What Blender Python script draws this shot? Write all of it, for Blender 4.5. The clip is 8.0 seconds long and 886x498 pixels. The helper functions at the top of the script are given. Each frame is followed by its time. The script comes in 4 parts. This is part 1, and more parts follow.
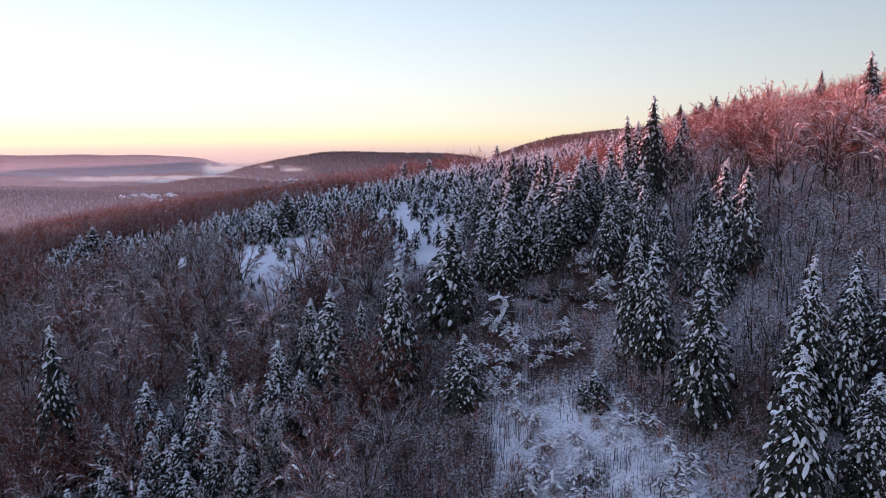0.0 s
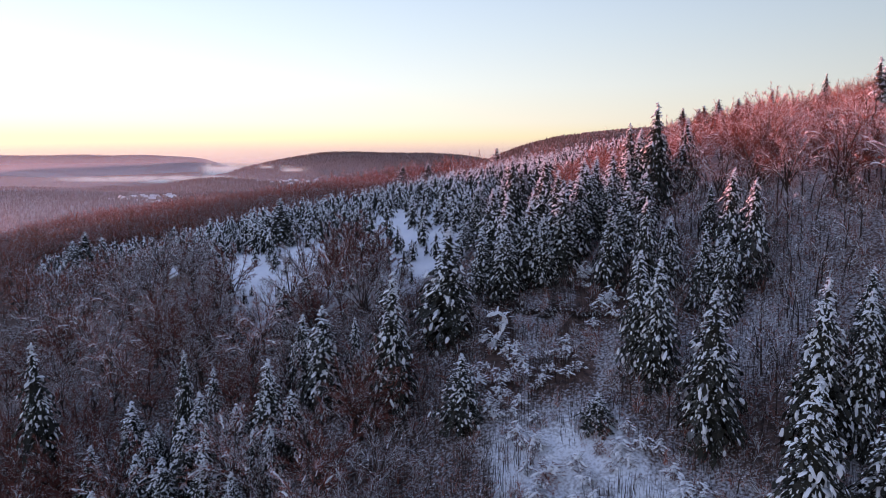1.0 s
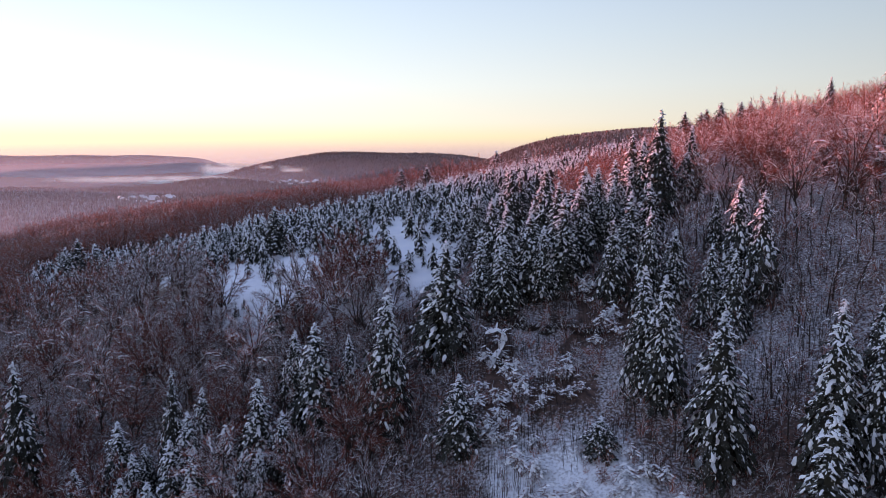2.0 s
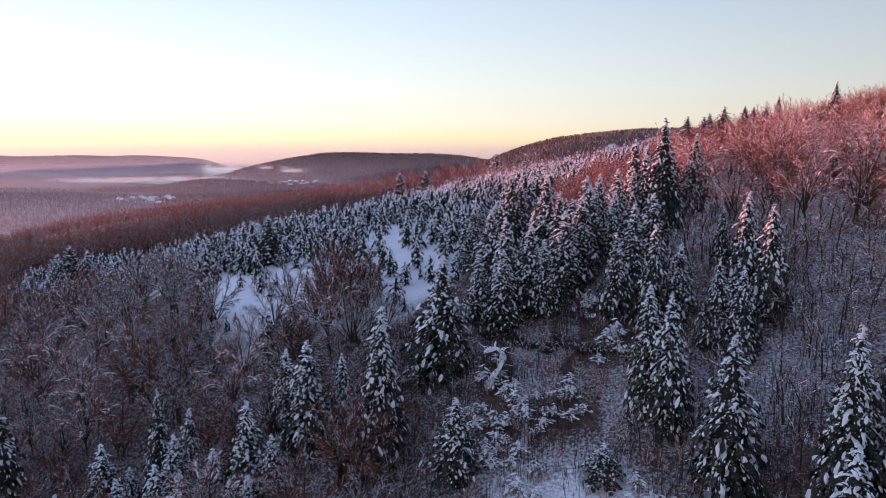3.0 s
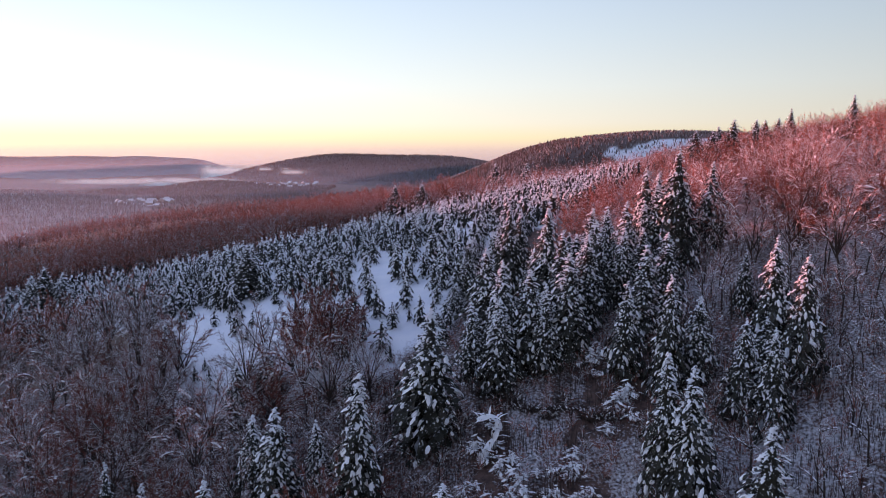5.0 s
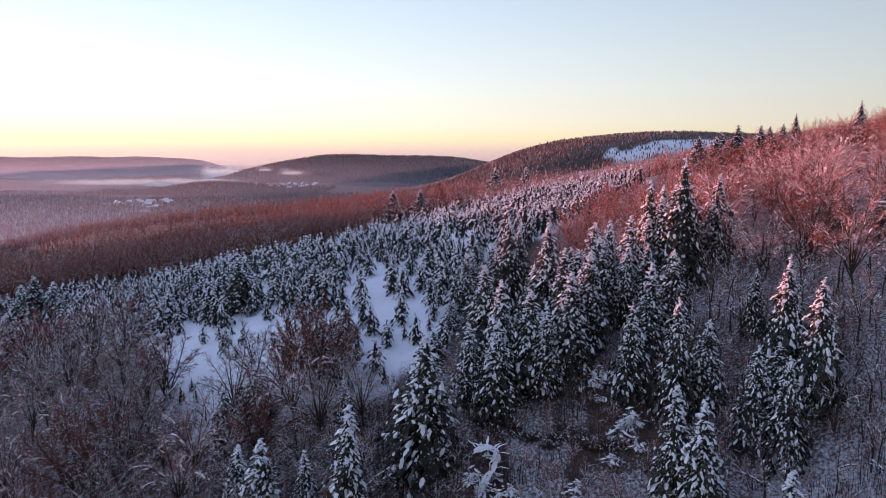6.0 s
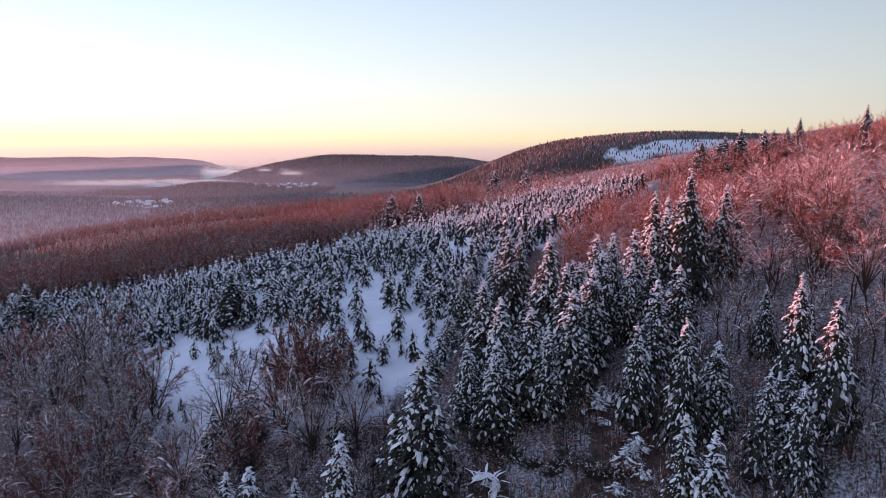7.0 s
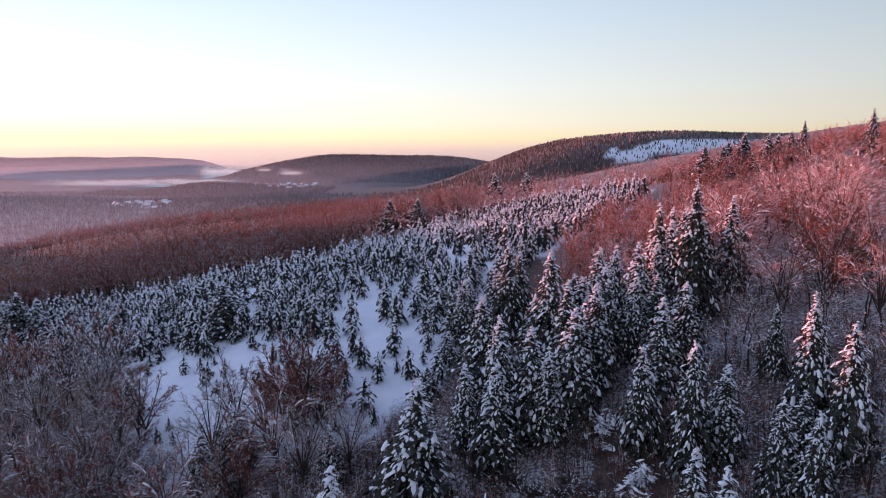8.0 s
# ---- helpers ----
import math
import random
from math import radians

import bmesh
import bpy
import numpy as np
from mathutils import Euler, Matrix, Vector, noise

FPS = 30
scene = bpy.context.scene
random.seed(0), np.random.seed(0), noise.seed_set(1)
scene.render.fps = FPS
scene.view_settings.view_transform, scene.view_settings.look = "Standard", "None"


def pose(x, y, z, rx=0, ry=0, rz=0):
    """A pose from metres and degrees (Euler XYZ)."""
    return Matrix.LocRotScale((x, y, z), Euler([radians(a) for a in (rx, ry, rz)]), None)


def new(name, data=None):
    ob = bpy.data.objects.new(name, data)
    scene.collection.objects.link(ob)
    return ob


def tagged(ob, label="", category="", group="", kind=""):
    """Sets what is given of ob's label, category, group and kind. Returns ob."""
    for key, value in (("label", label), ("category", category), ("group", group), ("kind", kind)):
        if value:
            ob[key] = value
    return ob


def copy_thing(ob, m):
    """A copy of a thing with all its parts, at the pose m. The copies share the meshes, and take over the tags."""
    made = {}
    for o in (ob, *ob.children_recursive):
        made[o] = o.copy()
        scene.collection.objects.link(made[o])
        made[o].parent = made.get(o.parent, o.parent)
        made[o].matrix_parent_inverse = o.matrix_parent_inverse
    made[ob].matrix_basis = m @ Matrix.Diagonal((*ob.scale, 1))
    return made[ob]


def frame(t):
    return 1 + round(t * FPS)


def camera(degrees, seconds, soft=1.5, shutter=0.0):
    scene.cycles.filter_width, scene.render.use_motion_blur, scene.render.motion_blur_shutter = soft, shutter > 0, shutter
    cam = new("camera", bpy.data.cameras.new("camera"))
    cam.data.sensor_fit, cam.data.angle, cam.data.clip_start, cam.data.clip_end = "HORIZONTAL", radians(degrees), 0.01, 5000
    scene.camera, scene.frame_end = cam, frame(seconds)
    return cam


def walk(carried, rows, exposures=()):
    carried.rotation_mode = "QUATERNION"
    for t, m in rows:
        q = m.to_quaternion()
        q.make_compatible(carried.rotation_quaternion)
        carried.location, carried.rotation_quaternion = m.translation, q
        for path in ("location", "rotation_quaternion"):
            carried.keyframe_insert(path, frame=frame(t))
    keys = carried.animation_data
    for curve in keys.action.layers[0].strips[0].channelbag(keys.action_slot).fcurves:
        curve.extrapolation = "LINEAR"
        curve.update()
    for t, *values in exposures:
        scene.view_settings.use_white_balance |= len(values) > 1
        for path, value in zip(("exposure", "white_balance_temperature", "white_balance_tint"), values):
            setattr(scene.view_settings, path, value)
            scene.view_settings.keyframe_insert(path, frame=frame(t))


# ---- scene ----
# Winter hillside at dusk, seen from a climbing aircraft. Metres; y runs ahead, x to the right.
cam = camera(66.0, 8.0, soft=0.7)
PATH = [
    (0.0, 0.0, 0.0, 60.0, -8.2, 0.0, 0.0),
    (0.5, 0.175, 1.66, 60.67, -8.22, -0.01, 0.0),
    (1.0, 0.367, 3.278, 61.316, -8.21, 0.0, 0.0),
    (1.5, 0.556, 4.9, 62.01, -8.23, 0.04, 0.0),
    (3.0, 1.149, 9.73, 63.949, -8.21, 0.02, 0.01),
    (3.5, 1.339, 11.215, 64.61, -8.25, 0.0, 0.04),
    (4.0, 1.545, 12.831, 65.271, -8.25, 0.0, 0.05),
    (4.1, 1.89, 15.35, 66.2, -8.22, -0.03, 0.06),
    (4.2, 2.24, 17.88, 67.15, -8.18, -0.06, 0.07),
    (4.5, 2.346, 18.825, 67.539, -8.17, -0.065, 0.08),
    (6.0, 2.898, 23.518, 69.422, -8.13, -0.09, 0.075),
    (6.5, 3.07, 25.087, 70.081, -8.14, -0.06, 0.077),
    (7.0, 3.21, 26.615, 70.763, -8.157, -0.01, 0.07),
    (7.5, 3.36, 28.19, 71.41, -8.17, 0.02, 0.06),
    (8.0, 3.588, 29.84, 72.088, -8.21, 0.05, 0.08),
]
walk(cam, [(t, pose(x, y, z, 90 + pitch, roll, yaw)) for t, x, y, z, pitch, roll, yaw in PATH],
     exposures=[(0.0, EXPOSURE := 2.32), (8.0, EXPOSURE)])

# ---- light: a sun just above the rim of the valley, and the dusk sky ----
SUN_AZIMUTH, SUN_HEIGHT = -55.0, 2.0  # degrees from straight ahead, to the left; above the horizon
sun_way = Vector((math.sin(radians(SUN_AZIMUTH)) * math.cos(radians(SUN_HEIGHT)),
                  math.cos(radians(SUN_AZIMUTH)) * math.cos(radians(SUN_HEIGHT)), math.sin(radians(SUN_HEIGHT))))
sun = new("sun", bpy.data.lights.new("sun", "SUN"))
sun.data.energy, sun.data.angle, sun.data.color = 2.6, radians(0.6), (1.0, 0.28, 0.23)
sun.matrix_world = Matrix.Translation((-300, 300, 200)) @ (-sun_way).to_track_quat("-Z", "Y").to_matrix().to_4x4()

world = bpy.data.worlds.new("dusk_sky")
scene.world, world.use_nodes = world, True
wn, wl = world.node_tree.nodes, world.node_tree.links
sky = wn.new("ShaderNodeTexSky")
sky.sky_type, sky.sun_disc = "NISHITA", False
sky.sun_elevation, sky.sun_rotation = radians(SUN_HEIGHT), radians(SUN_AZIMUTH)
sky.air_density, sky.dust_density, sky.ozone_density = 1.0, 0.3, 2.0
way = wn.new("ShaderNodeTexCoord").outputs["Generated"]
# thin bright haze over the whole dusk sky: warm at the horizon, blue overhead, paler towards the sun
height = wn.new("ShaderNodeSeparateXYZ")
wl.new(way, height.inputs[0])
veil = wn.new("ShaderNodeValToRGB")
VEIL = [(0.0, (0.92, 0.73, 0.71)), (0.007, (1.01, 0.81, 0.71)), (0.018, (1.1, 0.98, 0.7)), (0.04, (1.09, 1.03, 0.93)), (0.09, (1.0, 1.03, 1.05)), (0.16, (0.84, 0.94, 1.06)),
        (0.21, (0.74, 0.86, 1.05)), (0.26, (0.72, 0.89, 1.22)), (0.42, (0.74, 0.87, 1.4)), (1.0, (0.47, 0.58, 1.01))]
el = veil.color_ramp.elements
el[0].position, el[0].color = VEIL[0][0], (*VEIL[0][1], 1)
el[1].position, el[1].color = VEIL[-1][0], (*VEIL[-1][1], 1)
for at, col in VEIL[1:-1]:
    el.new(at).color = (*col, 1)
wl.new(height.outputs["Z"], veil.inputs[0])
toward = wn.new("ShaderNodeVectorMath")
toward.operation = "DOT_PRODUCT"
toward.inputs[1].default_value = (sun_way.x, sun_way.y, 0)
wl.new(way, toward.inputs[0])
glow = wn.new("ShaderNodeMapRange")
for i, value in enumerate((-1.0, 1.0, 0.17, 1.52)):
    glow.inputs[1 + i].default_value = value
wl.new(toward.outputs["Value"], glow.inputs[0])
lit = wn.new("ShaderNodeVectorMath")
lit.operation = "SCALE"
wl.new(veil.outputs[0], lit.inputs[0])
wl.new(glow.outputs[0], lit.inputs["Scale"])
both = wn.new("ShaderNodeMix")
both.data_type = "RGBA"
both.inputs[0].default_value = 0.9
wl.new(sky.outputs[0], both.inputs[6])
wl.new(lit.outputs[0], both.inputs[7])
wl.new(both.outputs[2], wn["Background"].inputs[0])
wn["Background"].inputs[1].default_value = 0.15


# ---- materials ----
def material(name, rough=0.7):
    m = bpy.data.materials.new(name)
    m.use_nodes = True
    nodes, links = m.node_tree.nodes, m.node_tree.links
    bsdf = nodes["Principled BSDF"]
    bsdf.inputs["Roughness"].default_value = rough
    bsdf.inputs["Specular IOR Level"].default_value = 0.25
    return m, nodes, links, bsdf


def noise_node(nodes, links, scale, detail=4.0, coords="Object"):
    tc = nodes.new("ShaderNodeTexCoord")
    n = nodes.new("ShaderNodeTexNoise")
    n.inputs["Scale"].default_value, n.inputs["Detail"].default_value = scale, detail
    links.new(tc.outputs[coords], n.inputs["Vector"])
    return n.outputs["Fac"]


def ramp(nodes, links, fac, stops):
    r = nodes.new("ShaderNodeValToRGB")
    el = r.color_ramp.elements
    el[0].position, el[0].color = stops[0][0], (*stops[0][1], 1)
    el[1].position, el[1].color = stops[-1][0], (*stops[-1][1], 1)
    for p, col in stops[1:-1]:
        e = el.new(p)
        e.color = (*col, 1)
    links.new(fac, r.inputs[0])
    return r.outputs[0]


def mix(nodes, links, fac, a, b):
    m = nodes.new("ShaderNodeMix")
    m.data_type = "RGBA"
    if isinstance(fac, float):
        m.inputs[0].default_value = fac
    else:
        links.new(fac, m.inputs[0])
    for socket, value in ((m.inputs[6], a), (m.inputs[7], b)):
        if isinstance(value, tuple):
            socket.default_value = (*value, 1)
        else:
            links.new(value, socket)
    return m.outputs[2]


def bump(nodes, links, bsdf, height, strength, distance):
    b = nodes.new("ShaderNodeBump")
    b.inputs["Strength"].default_value, b.inputs["Distance"].default_value = strength, distance
    links.new(height, b.inputs["Height"])
    links.new(b.outputs[0], bsdf.inputs["Normal"])


def island_random(nodes):
    return nodes.new("ShaderNodeNewGeometry").outputs["Random Per Island"]


def snow_material():
    m, n, l, b = material("snow", 0.6)
    col = ramp(n, l, noise_node(n, l, 1.3), [(0.3, (0.86, 0.88, 0.91)), (0.7, (0.93, 0.93, 0.94))])
    l.new(col, b.inputs["Base Color"])
    bump(n, l, b, noise_node(n, l, 5.0, 5), 0.35, 0.15)
    return m


def needle_material():
    m, n, l, b = material("spruce_needles", 0.75)
    tone = ramp(n, l, island_random(n), [(0.0, (0.013, 0.015, 0.011)), (0.6, (0.03, 0.031, 0.021)), (0.93, (0.055, 0.049, 0.038)), (1.0, (0.3, 0.32, 0.35))])
    dark = mix(n, l, noise_node(n, l, 2.5), tone, (0.03, 0.028, 0.021))
    # a dusting of snow caught among the needles
    dust = ramp(n, l, noise_node(n, l, 5.5, 5), [(0.6, (0.0, 0.0, 0.0)), (0.7, (1.0, 1.0, 1.0))])
    l.new(mix(n, l, dust, dark, (0.4, 0.42, 0.46)), b.inputs["Base Color"])
    bump(n, l, b, noise_node(n, l, 9.0, 4), 0.8, 0.12)
    return m


def twig_material(name, bare, tip, frosted):
    """Bark of fine twigs; the given share of them carries snow or hoar frost."""
    m, n, l, b = material(name, 0.8)
    wood = mix(n, l, noise_node(n, l, 0.8), bare, tip)
    white = ramp(n, l, island_random(n), [(max(0.0, 1 - frosted - 0.03), (0.0, 0.0, 0.0)), (min(1.0, 1 - frosted + 0.03), (1.0, 1.0, 1.0))])
    l.new(mix(n, l, white, wood, (0.72, 0.74, 0.78)), b.inputs["Base Color"])
    return m


def bark_material():
    m, n, l, b = material("bark", 0.85)
    grain = noise_node(n, l, 6.0, 6)
    l.new(ramp(n, l, grain, [(0.3, (0.032, 0.024, 0.02)), (0.7, (0.095, 0.07, 0.058))]), b.inputs["Base Color"])
    bump(n, l, b, grain, 0.6, 0.03)
    return m


def ground_material():
    """Snow; under the woods leaf litter and low brush show through it. In the glade the same brown also paints in
    shade.
    """
    m, n, l, b = material("snowy_ground", 0.65)
    snow = ramp(n, l, noise_node(n, l, 0.35, 6), [(0.3, (0.76, 0.79, 0.85)), (0.7, (0.87, 0.88, 0.9))])
    litter_and_shade = ramp(n, l, noise_node(n, l, 1.6, 8), [(0.35, (0.045, 0.028, 0.023)), (0.65, (0.135, 0.082, 0.065))])
    a = n.new("ShaderNodeAttribute")
    a.attribute_name = "litter_and_shade"
    patch = n.new("ShaderNodeMath")
    patch.operation = "MULTIPLY_ADD"
    patch.inputs[1].default_value = 0.9
    l.new(a.outputs["Fac"], patch.inputs[0])
    shifted = n.new("ShaderNodeMath")
    shifted.operation = "SUBTRACT"
    shifted.inputs[1].default_value = 0.55
    l.new(noise_node(n, l, 3.6, 10), shifted.inputs[0])
    l.new(shifted.outputs[0], patch.inputs[2])
    edge = ramp(n, l, patch.outputs[0], [(0.1, (0, 0, 0)), (0.55, (1, 1, 1))])
    l.new(mix(n, l, edge, snow, litter_and_shade), b.inputs["Base Color"])
    bump(n, l, b, noise_node(n, l, 1.2, 8), 0.3, 0.3)
    return m


SNOW, NEEDLES, BARK, GROUND = snow_material(), needle_material(), bark_material(), ground_material()
# brown and dusted twigs: own colour, brightened and reddened for a red lens tint
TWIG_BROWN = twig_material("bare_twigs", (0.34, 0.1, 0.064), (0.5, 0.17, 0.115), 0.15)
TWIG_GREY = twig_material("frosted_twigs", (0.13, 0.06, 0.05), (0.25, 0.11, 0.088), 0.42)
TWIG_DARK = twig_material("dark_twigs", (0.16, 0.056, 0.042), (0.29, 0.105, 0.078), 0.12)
# ridge twigs: bark red deepened with the warm tint of the low sun
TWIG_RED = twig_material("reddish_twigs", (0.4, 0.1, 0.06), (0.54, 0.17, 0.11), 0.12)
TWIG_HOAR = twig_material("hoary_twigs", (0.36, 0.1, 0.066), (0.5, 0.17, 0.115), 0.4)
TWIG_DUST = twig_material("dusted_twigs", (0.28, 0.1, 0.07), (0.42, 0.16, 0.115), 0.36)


# ---- mesh helpers ----
def mesh(name, verts, faces, mat, smooth=False):
    me = bpy.data.meshes.new(name)
    me.from_pydata(verts, [], faces)
    me.materials.append(mat)
    if smooth:
        me.polygons.foreach_set("use_smooth", [True] * len(me.polygons))
    me.update()
    return me


def part(name, me, parent, label=""):
    ob = new(name, me)
    ob.parent = parent
    return tagged(ob, label, kind="stuff" if name in ("snow_load", "foliage", "crown") else "")


class Sheet:
    """A growing list of corners and faces."""

    def __init__(self):
        self.v, self.f = [], []

    def tri(self, a, b, c):
        k = len(self.v)
        self.v += [a[:], b[:], c[:]]
        self.f.append((k, k + 1, k + 2))

    def strip(self, rings, closed=True):
        """Joins rings of as many corners each."""
        k, n = len(self.v), len(rings[0])
        for r in rings:
            self.v += [p[:] for p in r]
        for i in range(len(rings) - 1):
            for j in range(n if closed else n - 1):
                a, b = k + i * n + j, k + i * n + (j + 1) % n
                self.f.append((a, b, b + n, a + n))
        return k

    def tube(self, path, radii, sides=3):
        rings = []
        for i, (p, r) in enumerate(zip(path, radii)):
            d = (path[min(i + 1, len(path) - 1)] - path[max(i - 1, 0)]).normalized()
            u = d.orthogonal().normalized()
            w = d.cross(u)
            rings.append([p + (u * math.cos(a) + w * math.sin(a)) * r for a in [math.tau * s / sides for s in range(sides)]])
        self.strip(rings)


# ---- ground ----
WIDE = [-27.6, 15.4, -44.2, 17.4, -11.6, 40.4, 14.3, 29.0, 48.1, 14.2, -4.3, -1.0, 12.9, -41.1, 6.5, 54.8, 23.9, 15.7, 39.1, 25.6]
FINE = [-1.2, 0.5, -1.0, -1.1, 3.2, -2.9, -2.4, 6.3, -1.0, 4.9, 7.0, 4.6, 2.3, 2.7, 5.2, 3.1, 2.5, 3.3, -0.7, 4.1, 6.3, 0.3, 5.1, -0.0, 0.1]
WIDE_AT = [(x, y) for y in (0, 180, 360, 540) for x in (-330, -150, 30, 210, 390)]
FINE_AT = [(x, y) for y in (55, 80, 105, 130, 160) for x in (-45, -20, 5, 30, 55)]
# hills, the last one unseen: centre, half length, half width, turn in degrees, foot-to-top height, steepness of the
# flanks
HILLS = [
    (-1250, 1560, 560, 300, 0, 24, 3),
    (-690, 2050, 170, 220, 0, 27, 2),
    (-2640, 4350, 1110, 420, 0, 82, 14),
    (-270, 3150, 640, 330, 0, 98, 4),
    (1000, 1900, 940, 520, 0, 166, 6),
    # added ridge left of the view, only to block the sun from the lower hillside
    (-510, 428, 165, 70, 55, 124, 6),
]


def heights(x, y):
    """The ground's height at arrays of places."""
    x, y = np.asarray(x, float), np.asarray(y, float)
    cx, cy = np.clip(x, -420, 480), np.clip(y, -120, 720)
    near = 8.8 + 0.189 * cx + -0.045 * cy
    for h, (a, b) in zip(WIDE, WIDE_AT):
        near = near + h * np.exp(-((cx - a) ** 2 + (cy - b) ** 2) / (2 * 150 ** 2))
    for h, (a, b) in zip(FINE, FINE_AT):
        near = near + h * np.exp(-((cx - a) ** 2 + (cy - b) ** 2) / (2 * 20 ** 2))
    far = np.full_like(x, -55.0)
    off = np.hypot(np.maximum(np.abs(x - 20) - 330, 0), np.maximum(np.abs(y - 250) - 370, 0))
    w = np.clip(1 - off / 380, 0, 1)
    w = w * w * (3 - 2 * w)
    z = near * w + far * (1 - w)
    for a, b, long, wide, turn, h, p in HILLS:
        c, s = math.cos(radians(turn)), math.sin(radians(turn))
        u, v = ((x - a) * c + (y - b) * s) / long, (-(x - a) * s + (y - b) * c) / wide
        z = z + h * np.exp(-np.abs(u) ** p - np.abs(v) ** p)
    d = np.hypot(x, y)
    roll = np.clip((d - 700) / 1500, 0, 1)
    z = z + roll * (7 * np.sin(x / 210 + y / 330) * np.cos(y / 270 - x / 500) + 4 * np.sin(x / 83 + 1.3) * np.sin(y / 120))
    return z


def ground_z(x, y):
    return float(heights([x], [y])[0])


def inside(x, y, corners):
    odd = False
    for (ax, ay), (bx, by) in zip(corners, corners[1:] + corners[:1]):
        if (ay > y) != (by > y) and x < (bx - ax) * (y - ay) / (by - ay) + ax:
            odd = not odd
    return odd


PLANTATION = [(-110, 178), (-56, 137), (-41, 127), (-25, 121), (-16, 113), (-4, 103), (3, 107), (7, 120), (10, 128), (19, 150), (31, 168), (48, 190), (62, 222),
              (34, 237), (14, 225), (-10, 217), (-24, 208), (-42, 193), (-66, 200), (-91, 208), (-122, 214)]
CLEARING = [(-40, 128), (-37, 115), (-29, 104), (-24, 102), (-20, 107), (-21, 114), (-24, 122)]
# open snow with scattered young trees beside the plantation
STRIP = [(-25, 130), (-11, 127), (-2, 102), (-12, 100.5), (-19, 105), (-22, 114)]
GLADE = [(4, 84), (4, 66), (14, 58), (24, 57), (24, 63), (19, 72), (23, 84), (24, 96), (19, 96), (16, 88), (8, 91)]


def in_glade(x, y):
    """The glade, with a ragged edge."""
    return inside(x + 5 * noise.noise(Vector((x / 7, y / 7, 1))), y + 5 * noise.noise(Vector((x / 7, y / 7, 9))), GLADE)


# open snowfields on the far slopes: centre and half sizes
MEADOWS = [(610, 1515, 215, 42), (400, 1480, 45, 25), (-655, 1480, 50, 50), (-560, 2280, 90, 60)]


def meadow(x, y):
    """Open snow on the far slopes, with ragged edges."""
    rag = 1 + 1.1 * noise.noise(Vector((x / 55, y / 28, 4))) + 0.5 * noise.noise(Vector((x / 18, y / 12, 8)))
    return any(((x - a) / p) ** 2 + ((y - b) / q) ** 2 < rag for a, b, p, q in MEADOWS)


def make_ground():
    u, v = np.linspace(-1, 1, 281), np.linspace(0, 1, 341)
    xs = 170 * u + 4600 * np.sign(u) * np.abs(u) ** 4.5
    ys = -250 + 640 * v + 4500 * v ** 5
    gx, gy = np.meshgrid(xs, ys)
    gz = heights(gx.ravel(), gy.ravel())
    px, py = gx.ravel(), gy.ravel()
    near = np.hypot(px, py - 100) < 330
    for i in np.nonzero(near)[0]:
        gz[i] += 0.5 * noise.noise(Vector((px[i] / 5, py[i] / 5, 0))) + 0.25 * noise.noise(Vector((px[i] / 1.9, py[i] / 1.9, 3)))
    nu, nv = len(xs), len(ys)
    k = np.arange(nu * (nv - 1)).reshape(nv - 1, nu)[:, :-1].ravel()
    faces = np.stack([k, k + 1, k + 1 + nu, k + nu], -1)
    me = mesh("ground", np.stack([px, py, gz], -1).tolist(), faces.tolist(), GROUND, True)
    litter_and_shade = []
    for x, y in zip(px, py):
        d = math.hypot(x, y)
        if d > 800:
            litter_and_shade.append(0.0 if meadow(x, y) else 0.58 if x < -0.42 * y and y < 1850 else 0.85)
        elif inside(x, y, PLANTATION) or inside(x, y, CLEARING) or inside(x, y, STRIP):
            litter_and_shade.append(0.0)
        elif in_glade(x, y):
            # beyond its brush, the glade is darkened for shade on the snow, most at y >= 76
            litter_and_shade.append((0.2 if noise.noise(Vector((x / 8, y / 8, 6))) > 0.05 else 0.5) + (0.0 if y < 76 else 0.32))
        else:
            litter_and_shade.append(0.57 + 0.22 * noise.noise(Vector((x / 9, y / 9, 12))) if x > 22 and 45 < y < 106 else 0.62 if y < 125 or x > 20 else 0.95)
    me.attributes.new("litter_and_shade", "FLOAT", "POINT").data.foreach_set("value", litter_and_shade)
    return tagged(new("ground", me), "snow-covered hillside with leaf litter showing under bare woods", "ground", kind="structure")


make_ground()


# ---- trees ----
def pad(sheet, p, along, side, long, wide, thick, r):
    """A pillow of snow: an uneven oval rim with a rounded ridge over it."""
    up = side.cross(along)
    if up.z < 0:
        up = -up
    k = len(sheet.v)
    for i in range(6):
        a, j = math.tau * i / 6, r.uniform(0.72, 1.2)
        sheet.v.append((p + along * long * math.cos(a) * j + side * wide * math.sin(a) * j - up * thick * r.uniform(0.1, 0.5))[:])
    for s in (0.4, -0.4):
        sheet.v.append((p + along * long * s * r.uniform(0.6, 1.2) + side * wide * r.uniform(-0.2, 0.2) + up * thick * r.uniform(0.7, 1.1))[:])
    sheet.f += [(k, k + 1, k + 6), (k + 1, k + 2, k + 7, k + 6), (k + 2, k + 3, k + 7), (k + 3, k + 4, k + 7), (k + 4, k + 5, k + 6, k + 7), (k + 5, k, k + 6)]


